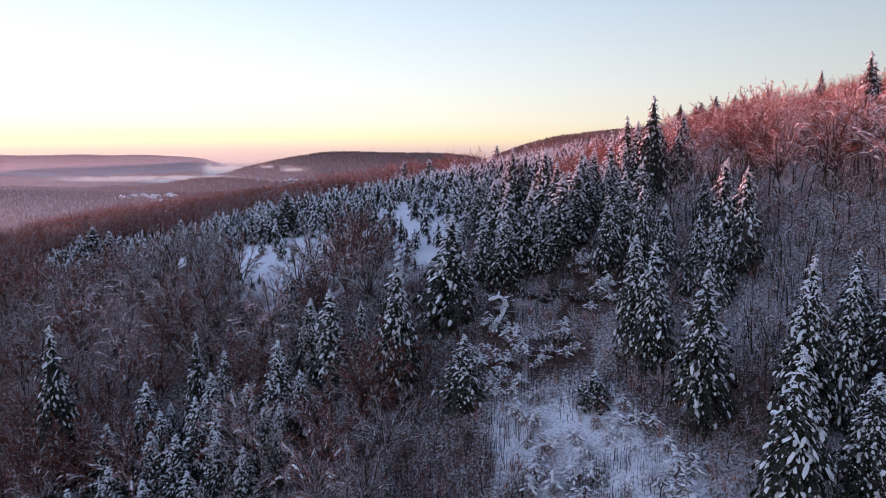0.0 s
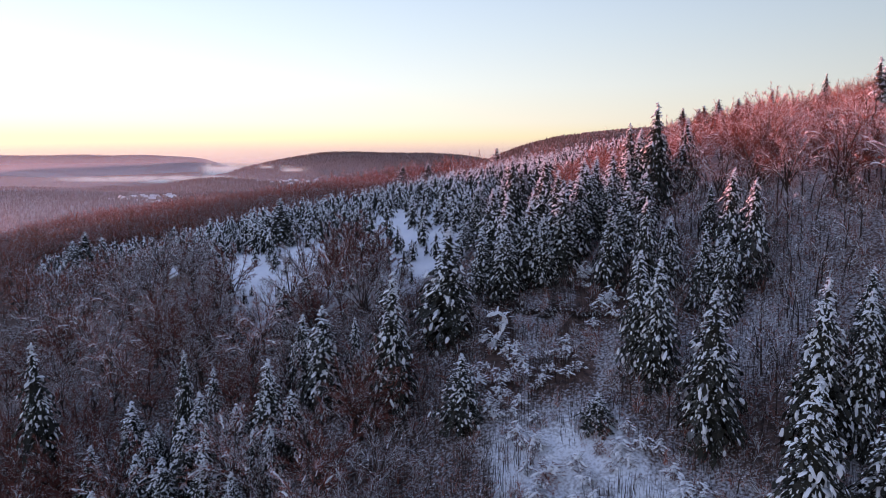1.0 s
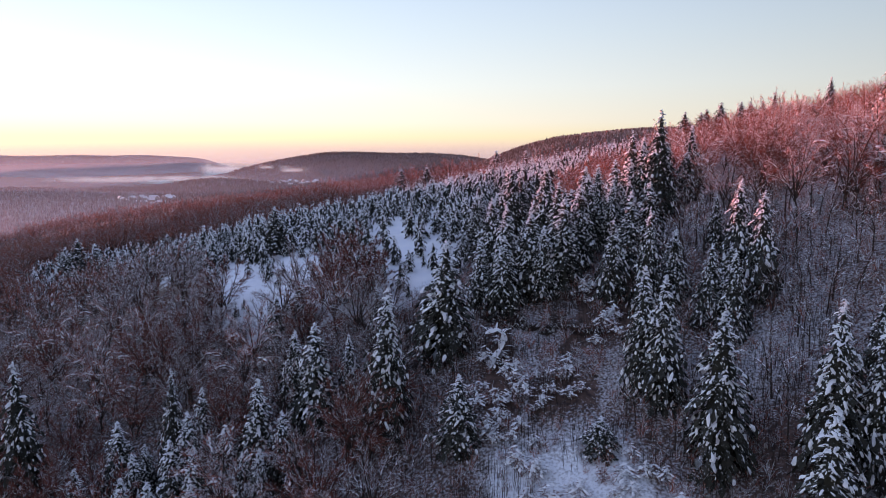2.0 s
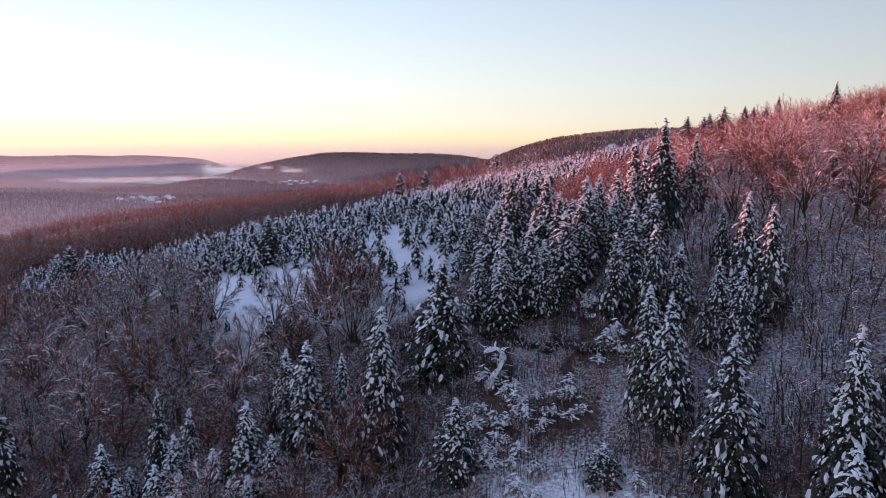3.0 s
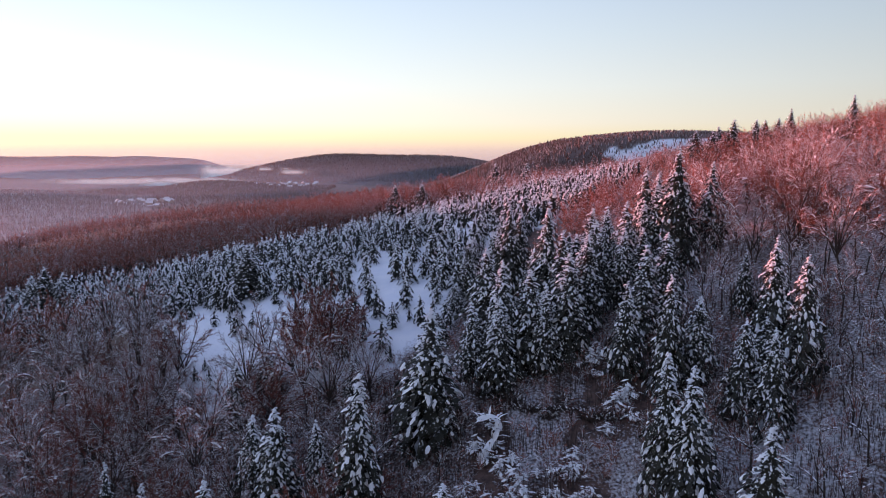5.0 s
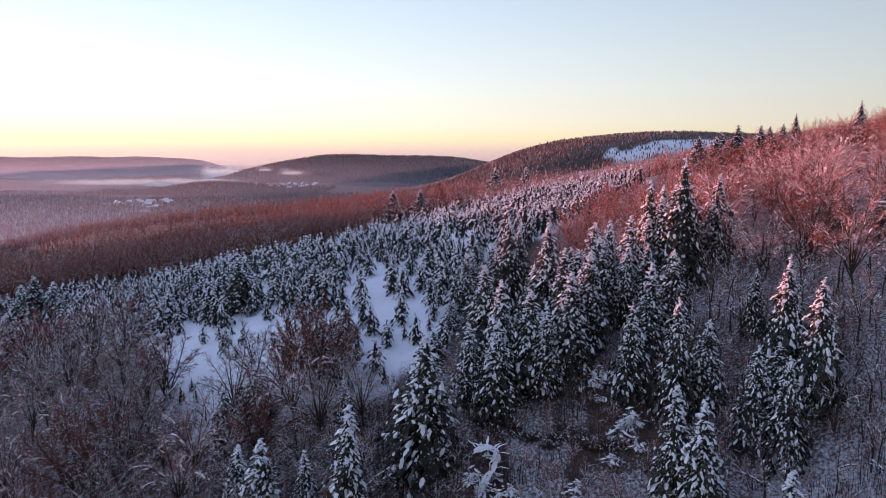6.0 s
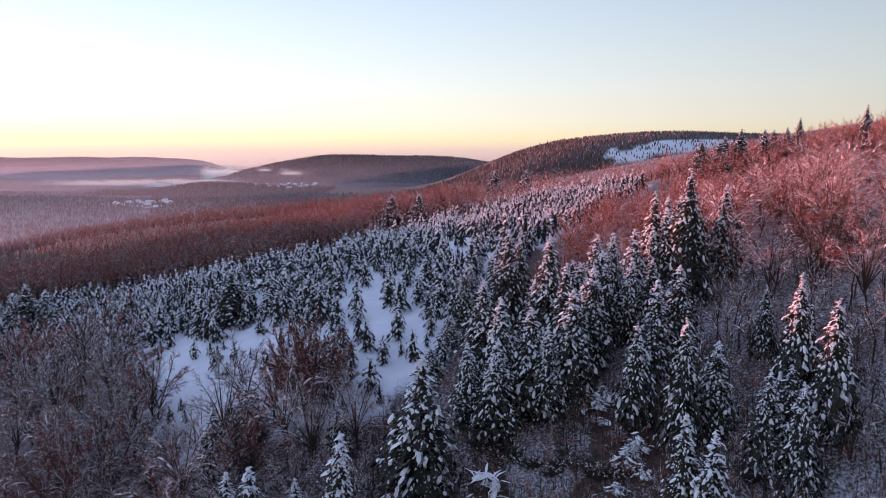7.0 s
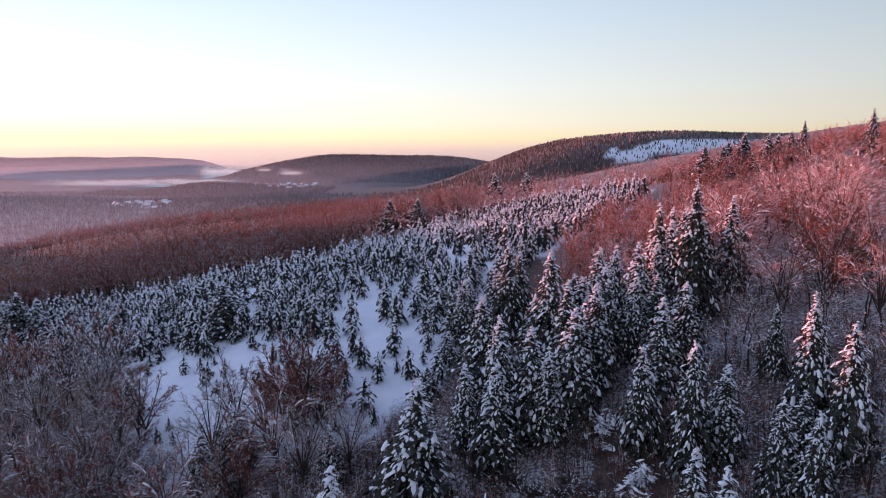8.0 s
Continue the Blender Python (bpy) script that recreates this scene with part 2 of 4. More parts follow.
def spruce_meshes(height, radius, whorls, per, seg, rng, snow_share=0.85, lumps=3, load=1.0, heart=0.5):
    """A snow-laden spruce: trunk, drooping sprays of needles, pillows of snow on them."""
    trunk, needles, snow = Sheet(), Sheet(), Sheet()
    lean = Vector((rng.uniform(-0.02, 0.02), rng.uniform(-0.02, 0.02), 1))
    trunk.tube([lean * height * s for s in (0, 0.3, 0.65, 0.97)], [height * 0.013 * (1.02 - s) + 0.01 for s in (0, 0.3, 0.65, 0.97)], 6)
    low = height * rng.uniform(0.07, 0.11)
    # the dense dark heart of the crown
    core = []
    for f in (0.0, 0.02, 0.25, 0.5, 0.75, 0.97):
        r = heart * radius * (1 - f) ** 0.72 if f else 0.06 * radius
        core.append([lean * (low + (height - low) * f * 0.95) + Vector((math.cos(a) * r * rng.uniform(0.75, 1.2), math.sin(a) * r * rng.uniform(0.75, 1.2), 0)) for a in [math.tau * k / 7 for k in range(7)]])
    if heart:
        needles.strip(core)
    lopsided = rng.uniform(0, math.tau)
    for i in range(whorls):
        f = i / (whorls - 1)
        z = low + (height * 0.975 - low) * f ** 0.92
        reach = radius * min(1.0, 1.3 * (1 - f) ** 0.8) * (0.8 + 0.2 * min(1, f * 4)) * rng.uniform(0.88, 1.1) + 0.014 * height
        start = rng.uniform(0, math.tau)
        count = max(3, round(per * (1 - 0.5 * f)))
        for j in range(count):
            a = start + math.tau * (j + rng.uniform(-0.35, 0.35)) / count
            L = reach * rng.uniform(0.6, 1.15) * (1 + 0.1 * math.cos(a - lopsided))
            out, side = Vector((math.cos(a), math.sin(a), 0)), Vector((-math.sin(a), math.cos(a), 0))
            root = lean * (z + rng.uniform(-0.6, 0.6) * height / whorls)
            rise, sag = -0.2 + 0.6 * f ** 2 + rng.uniform(-0.18, 0.12), 0.75 - 0.3 * f + rng.uniform(-0.15, 0.25)

            def spine(s):
                return root + out * L * s * (1 - 0.1 * s) + Vector((0, 0, L * (rise * s - sag * s * s)))

            for k in range(seg):
                s0, s1 = (k + 0.1) / seg, (k + 1.25) / seg
                p0, p1 = spine(s0), spine(min(1.1, s1))
                w = (0.1 + 0.22 * math.sin(math.pi * min(1, 0.2 + 0.75 * s0))) * L * 0.45 + 0.05
                for sgn in (-1, 1):
                    t = spine(s0 + 0.5 / seg) + side * sgn * w * rng.uniform(0.6, 1.3) + out * w * rng.uniform(0.2, 0.9) - Vector((0, 0, w * rng.uniform(0.2, 0.8)))
                    needles.tri(p0, p1, t)
                needles.tri(p0, p1, (p0 + p1) / 2 + out * w * 0.2 - Vector((0, 0, w * rng.uniform(0.6, 1.4))))
            # snow lies in separate clumps along the bough and on its side twigs, less of it on the sheltered lowest boughs
            share = snow_share * min(1.0, 0.35 + 2.6 * f)
            for go in range(lumps):
                if rng.random() > share:
                    continue
                s = (0.24 + 0.8 * (go + rng.random()) / lumps) if lumps > 1 else rng.uniform(0.45, 0.8)
                yaw = 0.0 if go % 2 == 0 else rng.choice((-1, 1)) * rng.uniform(0.1, 0.32)
                way = (spine(s + 0.06) - spine(s - 0.06)).normalized()
                across = (side + out * yaw * 1.5).normalized()
                way = (way - across * way.dot(across)).normalized()
                size = (0.05 + 0.023 * L) * (0.5 + 1.5 * rng.random() ** 2) * load
                p = spine(s) + side * (yaw + rng.uniform(-0.06, 0.06)) * L - Vector((0, 0, abs(yaw) * L * 0.3))
                pad(snow, p, way, across, size * rng.uniform(1.4, 3.2), size, size * rng.uniform(0.5, 0.9), rng)
    # a cap on the leader
    tip = lean * height
    for dz, r in ((-0.9, 0.2), (-0.45, 0.14), (-0.12, 0.08)):
        pad(snow, tip + Vector((rng.uniform(-0.06, 0.06), rng.uniform(-0.06, 0.06), dz)), Vector((1, 0, 0)), Vector((0, 1, 0)), r * 1.2, r, r, rng)
    return (mesh("trunk", trunk.v, trunk.f, BARK, True), mesh("needles", needles.v, needles.f, NEEDLES), mesh("snow", snow.v, snow.f, SNOW, True))


def spruce_thing(name, label, meshes, group):
    ob = tagged(new(name), label, "tree", group)
    for n, me in zip(("trunk", "foliage", "snow_load"), meshes):
        part(n, me, ob)
    return ob


def stand(x, y, z, turn, wide, tall):
    return Matrix.LocRotScale((x, y, z), Euler((0, 0, turn)), (wide, wide, tall))


def place(templates, spots):
    """Puts things at the poses in spots (kind, pose): copies of the templates, and each template itself at the first pose of its kind."""
    first = {}
    for kind, m in spots:
        if kind in first:
            copy_thing(templates[kind], m)
        else:
            first[kind] = m
    for kind, m in first.items():
        templates[kind].matrix_basis = m


def bare_tree_meshes(height, spread, limbs, branches, twigs, rng, mat, thick=1.0, stems=1, laden=0.0, fork=0.3, bow=0.5):
    """A leafless broadleaf with a rounded crown: limbs fan out from the fork and arch over, fine twigs fill the dome; snow lies along the limbs."""
    wood, crown, snow = Sheet(), Sheet(), Sheet()
    up = Vector((0, 0, 1))
    for st in range(stems):
        foot = Vector((rng.uniform(-0.3, 0.3), rng.uniform(-0.3, 0.3), 0)) * (stems - 1) - up * 0.3
        split = foot + Vector((rng.uniform(-0.06, 0.06) * height, rng.uniform(-0.06, 0.06) * height, height * fork))
        line = [foot, foot.lerp(split, 0.5) + Vector((rng.uniform(-0.1, 0.1), rng.uniform(-0.1, 0.1), 0)), split]
        wood.tube(line, [height * 0.013, height * 0.011, height * 0.009], 5)
        n = max(3, limbs // stems)
        for i in range(n):
            # ends are spread evenly over the dome
            e = math.asin(min(0.99, -0.18 + 1.17 * (i + 0.5) / n))
            a = math.tau * (i * 0.618 + rng.uniform(-0.06, 0.06)) + st * 2.1
            r = rng.uniform(0.86, 1.06)
            end = Vector((math.cos(a) * math.cos(e) * spread * r, math.sin(a) * math.cos(e) * spread * r, height * (0.5 + 0.5 * math.sin(e) * r)))
            far = (end - split).length
            knee = split.lerp(end, 0.45) + up * far * (0.1 + 0.2 * math.cos(e)) * bow * 2 + Vector((rng.uniform(-1, 1), rng.uniform(-1, 1), 0)) * far * 0.06
            q0 = rng.uniform(-0.25, 0.0) if fork > 0.2 else 0.0

            def limb(s):
                return (split + up * q0 * height * fork) * (1 - s) ** 2 + knee * 2 * s * (1 - s) + end * s * s

            steps = (0, 0.33, 0.67, 1) if twigs > 5 else (0, 0.5, 1)
            if twigs > 6 or i % 3 == 0:
                wood.tube([limb(s) for s in steps], [height * (0.0066 * (1 - s) + 0.0016) * (0.75 + 0.25 * thick) for s in steps], 3)
            if laden:
                for k in range(8):
                    s = 0.22 + 0.75 * (k + rng.random()) / 8
                    way = (limb(s + 0.04) - limb(s - 0.04)).normalized()
                    if rng.random() > way.z ** 2:
                        side = way.cross(up).normalized()
                        g = laden * rng.uniform(0.6, 1.5)
                        pad(snow, limb(s) + up * height * 0.004, way, side, g * rng.uniform(1.4, 3.6), g, g * 0.9, rng)
            for j in range(branches):
                q = 0.2 + 0.8 * (j + rng.random()) / branches
                p = limb(q)
                way = (limb(min(1.0, q + 0.1)) - limb(q - 0.1)).normalized()
                outward = Vector((p.x, p.y, (p.z - height * 0.45) * spread / height * 2)).normalized()
                flat = way.cross(Vector((rng.uniform(-1, 1), rng.uniform(-1, 1), rng.uniform(-1, 1)))).normalized()
                way = (way * 0.7 + outward * 0.45 + flat * 0.75 + up * 0.15).normalized()
                bl = height * rng.uniform(0.11, 0.2) * (1.3 - 0.85 * q)
                tip = p + way * bl - up * bl * rng.uniform(0, 0.3) * bow
                b = way.orthogonal().normalized() * 0.03 * thick
                crown.tri(p - b, p + b, tip)
                if twigs > 5:
                    b = way.cross(b)
                    crown.tri(p - b, p + b, tip)
                if laden and rng.random() < 0.8 - 0.6 * abs(way.z):
                    side = way.cross(up).normalized()
                    g = laden * rng.uniform(0.4, 1.1)
                    pad(snow, p.lerp(tip, rng.uniform(0.2, 0.8)), way, side, g * rng.uniform(1.4, 3.6), g, g * 0.8, rng)
                for k in range(twigs):
                    o = p.lerp(tip, rng.uniform(0.1, 1))
                    tw = (way * 0.4 + outward * 0.3 + Vector((rng.uniform(-1, 1), rng.uniform(-1, 1), rng.uniform(-0.7, 0.9)))).normalized()
                    tl = height * rng.uniform(0.03, 0.075)
                    c = tw.cross(Vector((rng.uniform(-1, 1), rng.uniform(-1, 1), rng.uniform(-1, 1)))).normalized() * 0.019 * thick
                    crown.tri(o - c, o + c, o + tw * tl)
    made = [mesh("trunk", wood.v, wood.f, BARK, True), mesh("twigs", crown.v, crown.f, mat)]
    return made + [mesh("snow", snow.v, snow.f, SNOW)] if laden else made


def bare_thing(name, label, meshes, group):
    ob = tagged(new(name), label, "tree", group)
    for n, me in zip(("trunk", "crown", "snow_load"), meshes):
        part(n, me, ob)
    return ob


def scattered(name, meshes, places, label, category):
    """Many trees as one object of kind stuff: each mesh is repeated at its places (x, y, z, turn, wide, tall)."""
    vs, fs, mats, mat_of, base = [], [], [], [], 0
    for parts, spots in zip(meshes, places):
        for me in parts:
            me.calc_loop_triangles()
            co = np.empty(len(me.vertices) * 3)
            me.vertices.foreach_get("co", co)
            co = co.reshape(-1, 3)
            tr = np.empty(len(me.loop_triangles) * 3, int)
            me.loop_triangles.foreach_get("vertices", tr)
            tr = tr.reshape(-1, 3)
            if me.materials[0] not in mats:
                mats.append(me.materials[0])
            slot = mats.index(me.materials[0])
            for x, y, z, turn, wide, tall in spots:
                c, s = math.cos(turn) * wide, math.sin(turn) * wide
                vs.append(np.stack([co[:, 0] * c - co[:, 1] * s + x, co[:, 0] * s + co[:, 1] * c + y, co[:, 2] * tall + z], -1))
                fs.append(tr + base)
                base += len(co)
                mat_of.append(np.full(len(tr), slot, np.int32))
    v, f, m = np.concatenate(vs), np.concatenate(fs), np.concatenate(mat_of)
    me = bpy.data.meshes.new(name)
    me.vertices.add(len(v))
    me.vertices.foreach_set("co", v.ravel())
    me.loops.add(len(f) * 3)
    me.loops.foreach_set("vertex_index", f.ravel().astype(np.int32))
    me.polygons.add(len(f))
    me.polygons.foreach_set("loop_start", np.arange(0, len(f) * 3, 3, dtype=np.int32))
    for mt in mats:
        me.materials.append(mt)
    me.polygons.foreach_set("material_index", m)
    me.update(calc_edges=True)
    return tagged(new(name, me), label, category, kind="stuff")


def clear_of_spruces(x, y, gap):
    return all(abs(x - s[0]) > gap or abs(y - s[1]) > gap for s in TALL)


rng = random.Random(7)
BIG = [spruce_meshes(14.0, r, 26, 11, 4, random.Random(20 + i), s, 6, 1.0) for i, (r, s) in enumerate([(2.5, 0.9), (2.75, 0.86), (2.35, 0.95), (2.75, 0.72), (2.6, 0.55)])]
SMALL = [spruce_meshes(5.5, r, 10, 6, 2, random.Random(40 + i), 0.9, 3, 1.35, 0.35) for i, r in enumerate([1.5, 1.7, 1.35, 1.85])]
TINY = [spruce_meshes(5.5, r, 6, 5, 1, random.Random(50 + i), 0.9, 2, 1.95, 0.3) for i, r in enumerate([1.5, 1.7, 1.35])]

# tall spruces: x, y, height of the tip, width against height, model
TALL = [
    (-14.2, 84, 42.8, 1.25, 0), (-17.5, 87, 41, 1.1, 0), (-5.8, 80.2, 47.8, 1.15, 2), (2.3, 75.3, 39.4, 1.3, 1), (22.3, 77.3, 50.6, 1.0, 1),
    (23.8, 75.2, 50.0, 1.1, 0), (28.9, 88.8, 53.2, 1.1, 0), (26.4, 66.8, 48.4, 1.15, 1), (22.2, 92, 54.2, 0.95, 3), (38, 85, 58.2, 0.95, 3),
    (37.0, 89.4, 58.9, 0.95, 3), (38.2, 92, 59.2, 0.85, 4), (37, 96.4, 57, 0.8, 4), (31.2, 83.4, 52.2, 0.95, 3), (33.0, 80.6, 52, 0.95, 3),
    (35.1, 86.5, 51.6, 1.2, 4), (25.6, 88.1, 55.6, 0.9, 3), (26.1, 98.6, 57.2, 1.1, 2), (29.2, 101, 58.4, 1.1, 1),
    (29.7, 113, 61.4, 1.0, 2), (33.0, 117.5, 65, 0.95, 1), (33.8, 110.9, 68.8, 0.95, 4), (30.7, 114.5, 65.8, 0.9, 4), (31.6, 112.5, 63.8, 0.9, 1), (40.2, 115.5, 66.6, 1.0, 1),
    (16.2, 110.3, 60.5, 1.0, 1), (12.1, 116.9, 60.6, 1.0, 4), (7.8, 106, 55.7, 1.1, 1), (9.5, 97.5, 55.5, 1.0, 0), (8.6, 93.8, 51.8, 1.1, 0),
    (5.9, 96.6, 50.8, 1.0, 2), (12.3, 97, 54.5, 1.1, 1), (13.9, 95.5, 53.0, 1.0, 2), (16.8, 101.3, 58.6, 1.0, 4), (16.9, 97.0, 56.4, 1.1, 0),
    (19.9, 102, 58, 1.0, 0), (24.7, 113.5, 60.6, 1.0, 2), (21.8, 106.5, 59.2, 1.1, 1), (26.9, 110.2, 61.4, 1.0, 0), (25.2, 106, 58.5, 1.0, 2),
    (0.9, 88.8, 51.8, 1.5, 1), (-30.8, 133, 52.4, 1.9, 4), (-100.4, 186.6, 37.2, 1.9, 0), (-94.8, 183.6, 40, 1.8, 4), (-90.8, 184.5, 38.4, 1.7, 0),
    (-20.2, 79.8, 37.5, 1.2, 0), (-31.3, 83.8, 37.3, 0.75, 4), (-10.5, 86.5, 40.8, 1.0, 2), (37.4, 61.3, 49.6, 0.9, 2), (34.2, 62.3, 50.4, 1.05, 0),
    (29.1, 53.3, 44.4, 1.1, 1), (35.7, 54, 42.0, 1.15, 0), (41, 61.5, 49, 1.1, 4), (-49, 83, 38.6, 1.0, 4), (-14.5, 262, 56, 2.1, 4),
    (-4.8, 252, 56.9, 2.1, 4), (40, 332, 62.7, 2.1, 4), (26, 330, 62.6, 2.1, 4), (70.1, 205, 73.6, 1.7, 4), (84, 215, 76.9, 1.8, 4),
    (80, 215, 74.9, 1.8, 4), (85.7, 205, 76.4, 1.8, 4), (101.8, 218, 80.2, 1.1, 4), (103, 190, 81.8, 1.0, 4), (73.6, 120.5, 77.0, 1.0, 4), (75.2, 121.5, 75.5, 1.0, 4),
    (61.6, 150, 66.0, 1.1, 0), (-28.9, 82.5, 32.5, 1.3, 0), (-37.8, 83, 31.0, 1.4, 2), (-23.9, 80.4, 32, 1.4, 2),
    (-34.9, 83.4, 28.2, 1.0, 0), (-27.9, 84, 34.9, 0.9, 0), (76, 208, 73.6, 1.8, 4), (90, 208, 76.4, 1.7, 4), (96, 214, 77.2, 1.7, 4),
    (-26, 74, 28.5, 1.2, 2), (-31, 75, 27.5, 1.2, 0), (-22, 71, 28.0, 1.15, 0), (-35, 77, 27.0, 1.2, 2), (-19, 75, 31.5, 1.15, 2), (-28, 70, 25.5, 1.2, 1),
    (-33, 70, 24.5, 1.2, 2), (-24, 66, 24.0, 1.2, 0), (-17, 79, 34.0, 1.2, 0), (-38, 73, 24.5, 1.2, 0), (-30, 79, 30.5, 1.3, 2), (-21, 76, 30.5, 1.15, 1),
    (-26.5, 77.5, 30.5, 1.15, 0), (-34.5, 80, 28.5, 1.15, 2), (-40.5, 78.5, 27.5, 1.15, 1), (-36, 66, 22.0, 1.25, 0), (-30, 65.5, 22.5, 1.25, 2), (-42, 71, 23.0, 1.2, 2),
    (-8, 96, 44.5, 1.0, 2), (-22, 98, 43.0, 1.2, 0), (-19.5, 101, 44.5, 1.2, 1), (-36, 112, 44.5, 1.2, 0), (1.5, 106, 47.5, 1.3, 1), (4, 112, 50.0, 1.2, 0),
    (3.4, 128, 52.2, 1.3, 4), (5.2, 123, 52.8, 1.3, 4), (16.5, 71, 36.5, 1.4, 3), 
    (6, 58, 24.5, 1.4, 0), (8, 57, 24.0, 1.4, 1), (43, 70, 50.0, 1.1, 4), (39, 56, 43.0, 1.1, 1), (-45, 150, 46.5, 1.3, 1), (-62, 160, 44.0, 1.3, 0),
]
ONES = [spruce_thing("spruce_tree", label, me, "spruces on the hillside") for me, label in zip(BIG, [
    "tall dark green spruce with snow on drooping branches", "broad dark green spruce heavily laden with snow", "slim dark green spruce thick with fresh snow",
    "wide dark spruce with patchy snow on its boughs", "tall dark spruce with thin snow on its boughs"])]
# more of them fill the dark grove
HOLLOW = [(18, 89), (36, 85), (42, 102), (35, 107), (20, 104)]
rng = random.Random(5)
for count, xa, xb, ya, yb, low, high, kinds in ((13, 6, 33, 94, 121, 7.5, 12, (0, 1, 2, 4)), (4, 32, 40, 109, 118, 9, 12, (4, 4, 3))):
    planted = 0
    while planted < count:
        x, y = rng.uniform(xa, xb), rng.uniform(ya, yb)
        if clear_of_spruces(x, y, 1.7) and y > ya + 0.25 * abs(x - 20) and not inside(x, y, GLADE) and not inside(x, y, HOLLOW):
            TALL.append((x, y, ground_z(x, y) + rng.uniform(low, high), rng.uniform(0.9, 1.2), kinds[planted % len(kinds)]))
            planted += 1
rng = random.Random(8)
poses = []
for x, y, tip, fat, kind in TALL:
    g = ground_z(x, y) - 0.2
    tall = (tip - g) / 14.0
    fat *= 1.22 if 5 < x < 35 and 92 < y < 122 else 1.04
    poses.append((kind, stand(x, y, g, rng.uniform(0, 6.28), (0.35 + 0.65 * tall) * fat, tall)))
place(ONES, poses)

# ---- the young plantation, with a winding gap of open snow ----
GAP = [(-15, 150), (-4, 143), (-1, 102), (-7, 104), (-11, 114), (-22, 113), (-27, 104), (-30, 122), (-25, 130), (-13, 126)]
rng = random.Random(11)
young, spots = [], []
x0, y0 = -125, 101
while y0 < 240:
    x0 = -125
    while x0 < 60:
        x, y = x0 + rng.uniform(-1.1, 1.1), y0 + rng.uniform(-1.1, 1.1)
        if inside(x, y, PLANTATION) and rng.random() < (0.22 if inside(x, y, GAP) else 0.5 if y < 128 else 0.82 if y < 180 else 1.0) and noise.noise(Vector((x / 13, y / 13, 0))) < (0.42 if y < 180 else 0.6) and math.hypot(x + 30.8, y - 133) > 2:
            spots.append((x, y, rng.uniform(0.45, 1.1) * (0.85 if y < 125 else 1.0)))
        elif inside(x, y, CLEARING) and rng.random() < 0.38:
            spots.append((x, y, rng.uniform(0.3, 0.6)))
        elif inside(x, y, STRIP) and rng.random() < 0.5:
            spots.append((x, y, rng.uniform(0.4, 0.95)))
        x0 += 2.5
    y0 += 2.5
spots.sort(key=lambda s: s[1])
SAPLING = [spruce_thing("young_spruce", "young spruce almost hidden under snow in an open plantation", me, "young spruces of the plantation") for me in SMALL]
place(SAPLING, [(i % 4, stand(x, y, ground_z(x, y) - 0.1, rng.uniform(0, 6.28), s * rng.uniform(0.85, 1.25), s)) for i, (x, y, s) in enumerate(spots[:300])])
rest = [[], [], []]
for i, (x, y, s) in enumerate(spots[300:]):
    rest[i % 3].append((x, y, ground_z(x, y) - 0.1, rng.uniform(0, 6.28), s * rng.uniform(0.9, 1.3), s))
scattered("young_spruces", TINY, rest, "dense young spruces under snow on the far part of the plantation", "trees")

# ---- bare woods ----
rng = random.Random(23)
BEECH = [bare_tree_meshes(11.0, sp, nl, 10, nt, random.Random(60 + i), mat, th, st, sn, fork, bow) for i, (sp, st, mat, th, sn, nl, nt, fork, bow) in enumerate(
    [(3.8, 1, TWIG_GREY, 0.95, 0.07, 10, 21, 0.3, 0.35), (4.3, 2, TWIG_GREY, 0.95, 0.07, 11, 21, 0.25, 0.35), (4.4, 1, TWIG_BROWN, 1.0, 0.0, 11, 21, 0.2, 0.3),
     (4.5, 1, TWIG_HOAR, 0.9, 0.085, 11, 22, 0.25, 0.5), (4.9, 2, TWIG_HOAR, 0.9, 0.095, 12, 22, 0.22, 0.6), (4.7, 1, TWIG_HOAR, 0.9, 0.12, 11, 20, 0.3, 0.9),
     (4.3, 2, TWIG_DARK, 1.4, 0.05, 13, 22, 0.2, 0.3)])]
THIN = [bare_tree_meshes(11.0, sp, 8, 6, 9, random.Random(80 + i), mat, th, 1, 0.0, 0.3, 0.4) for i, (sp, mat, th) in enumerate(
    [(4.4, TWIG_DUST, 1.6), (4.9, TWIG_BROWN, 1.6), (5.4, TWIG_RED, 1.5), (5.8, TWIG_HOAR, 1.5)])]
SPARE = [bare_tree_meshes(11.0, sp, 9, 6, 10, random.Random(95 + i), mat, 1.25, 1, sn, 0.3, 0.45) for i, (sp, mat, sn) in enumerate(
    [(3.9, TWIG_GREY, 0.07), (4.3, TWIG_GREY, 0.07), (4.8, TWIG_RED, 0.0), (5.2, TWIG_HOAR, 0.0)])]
LIGHT = [bare_tree_meshes(11.0, sp, 6, 5, 5, random.Random(85 + i), mat, 3.2, 1, 0.0, 0.3, 0.3) for i, (sp, mat) in enumerate([(4.8, TWIG_BROWN), (5.4, TWIG_HOAR)])]
near_left, near_right, far_brown, far_red, thicket = [], [], [], [], []


def sow(out, xa, xb, ya, yb, step, low, high, keep, skip=0.0, gap=1.6):
    y = ya
    while y < yb:
        x = xa
        while x < xb:
            px, py = x + rng.uniform(-0.45, 0.45) * step, y + rng.uniform(-0.45, 0.45) * step
            if rng.random() > skip and keep(px, py) and clear_of_spruces(px, py, gap):
                s = rng.uniform(low, high)
                out.append((px, py, ground_z(px, py) - 0.2, rng.uniform(0, 6.28), s * rng.uniform(0.85, 1.15), s))
            x += step
        y += step


def open_snow(x, y):
    return inside(x, y, PLANTATION) or inside(x, y, CLEARING) or inside(x, y, STRIP) or in_glade(x, y)


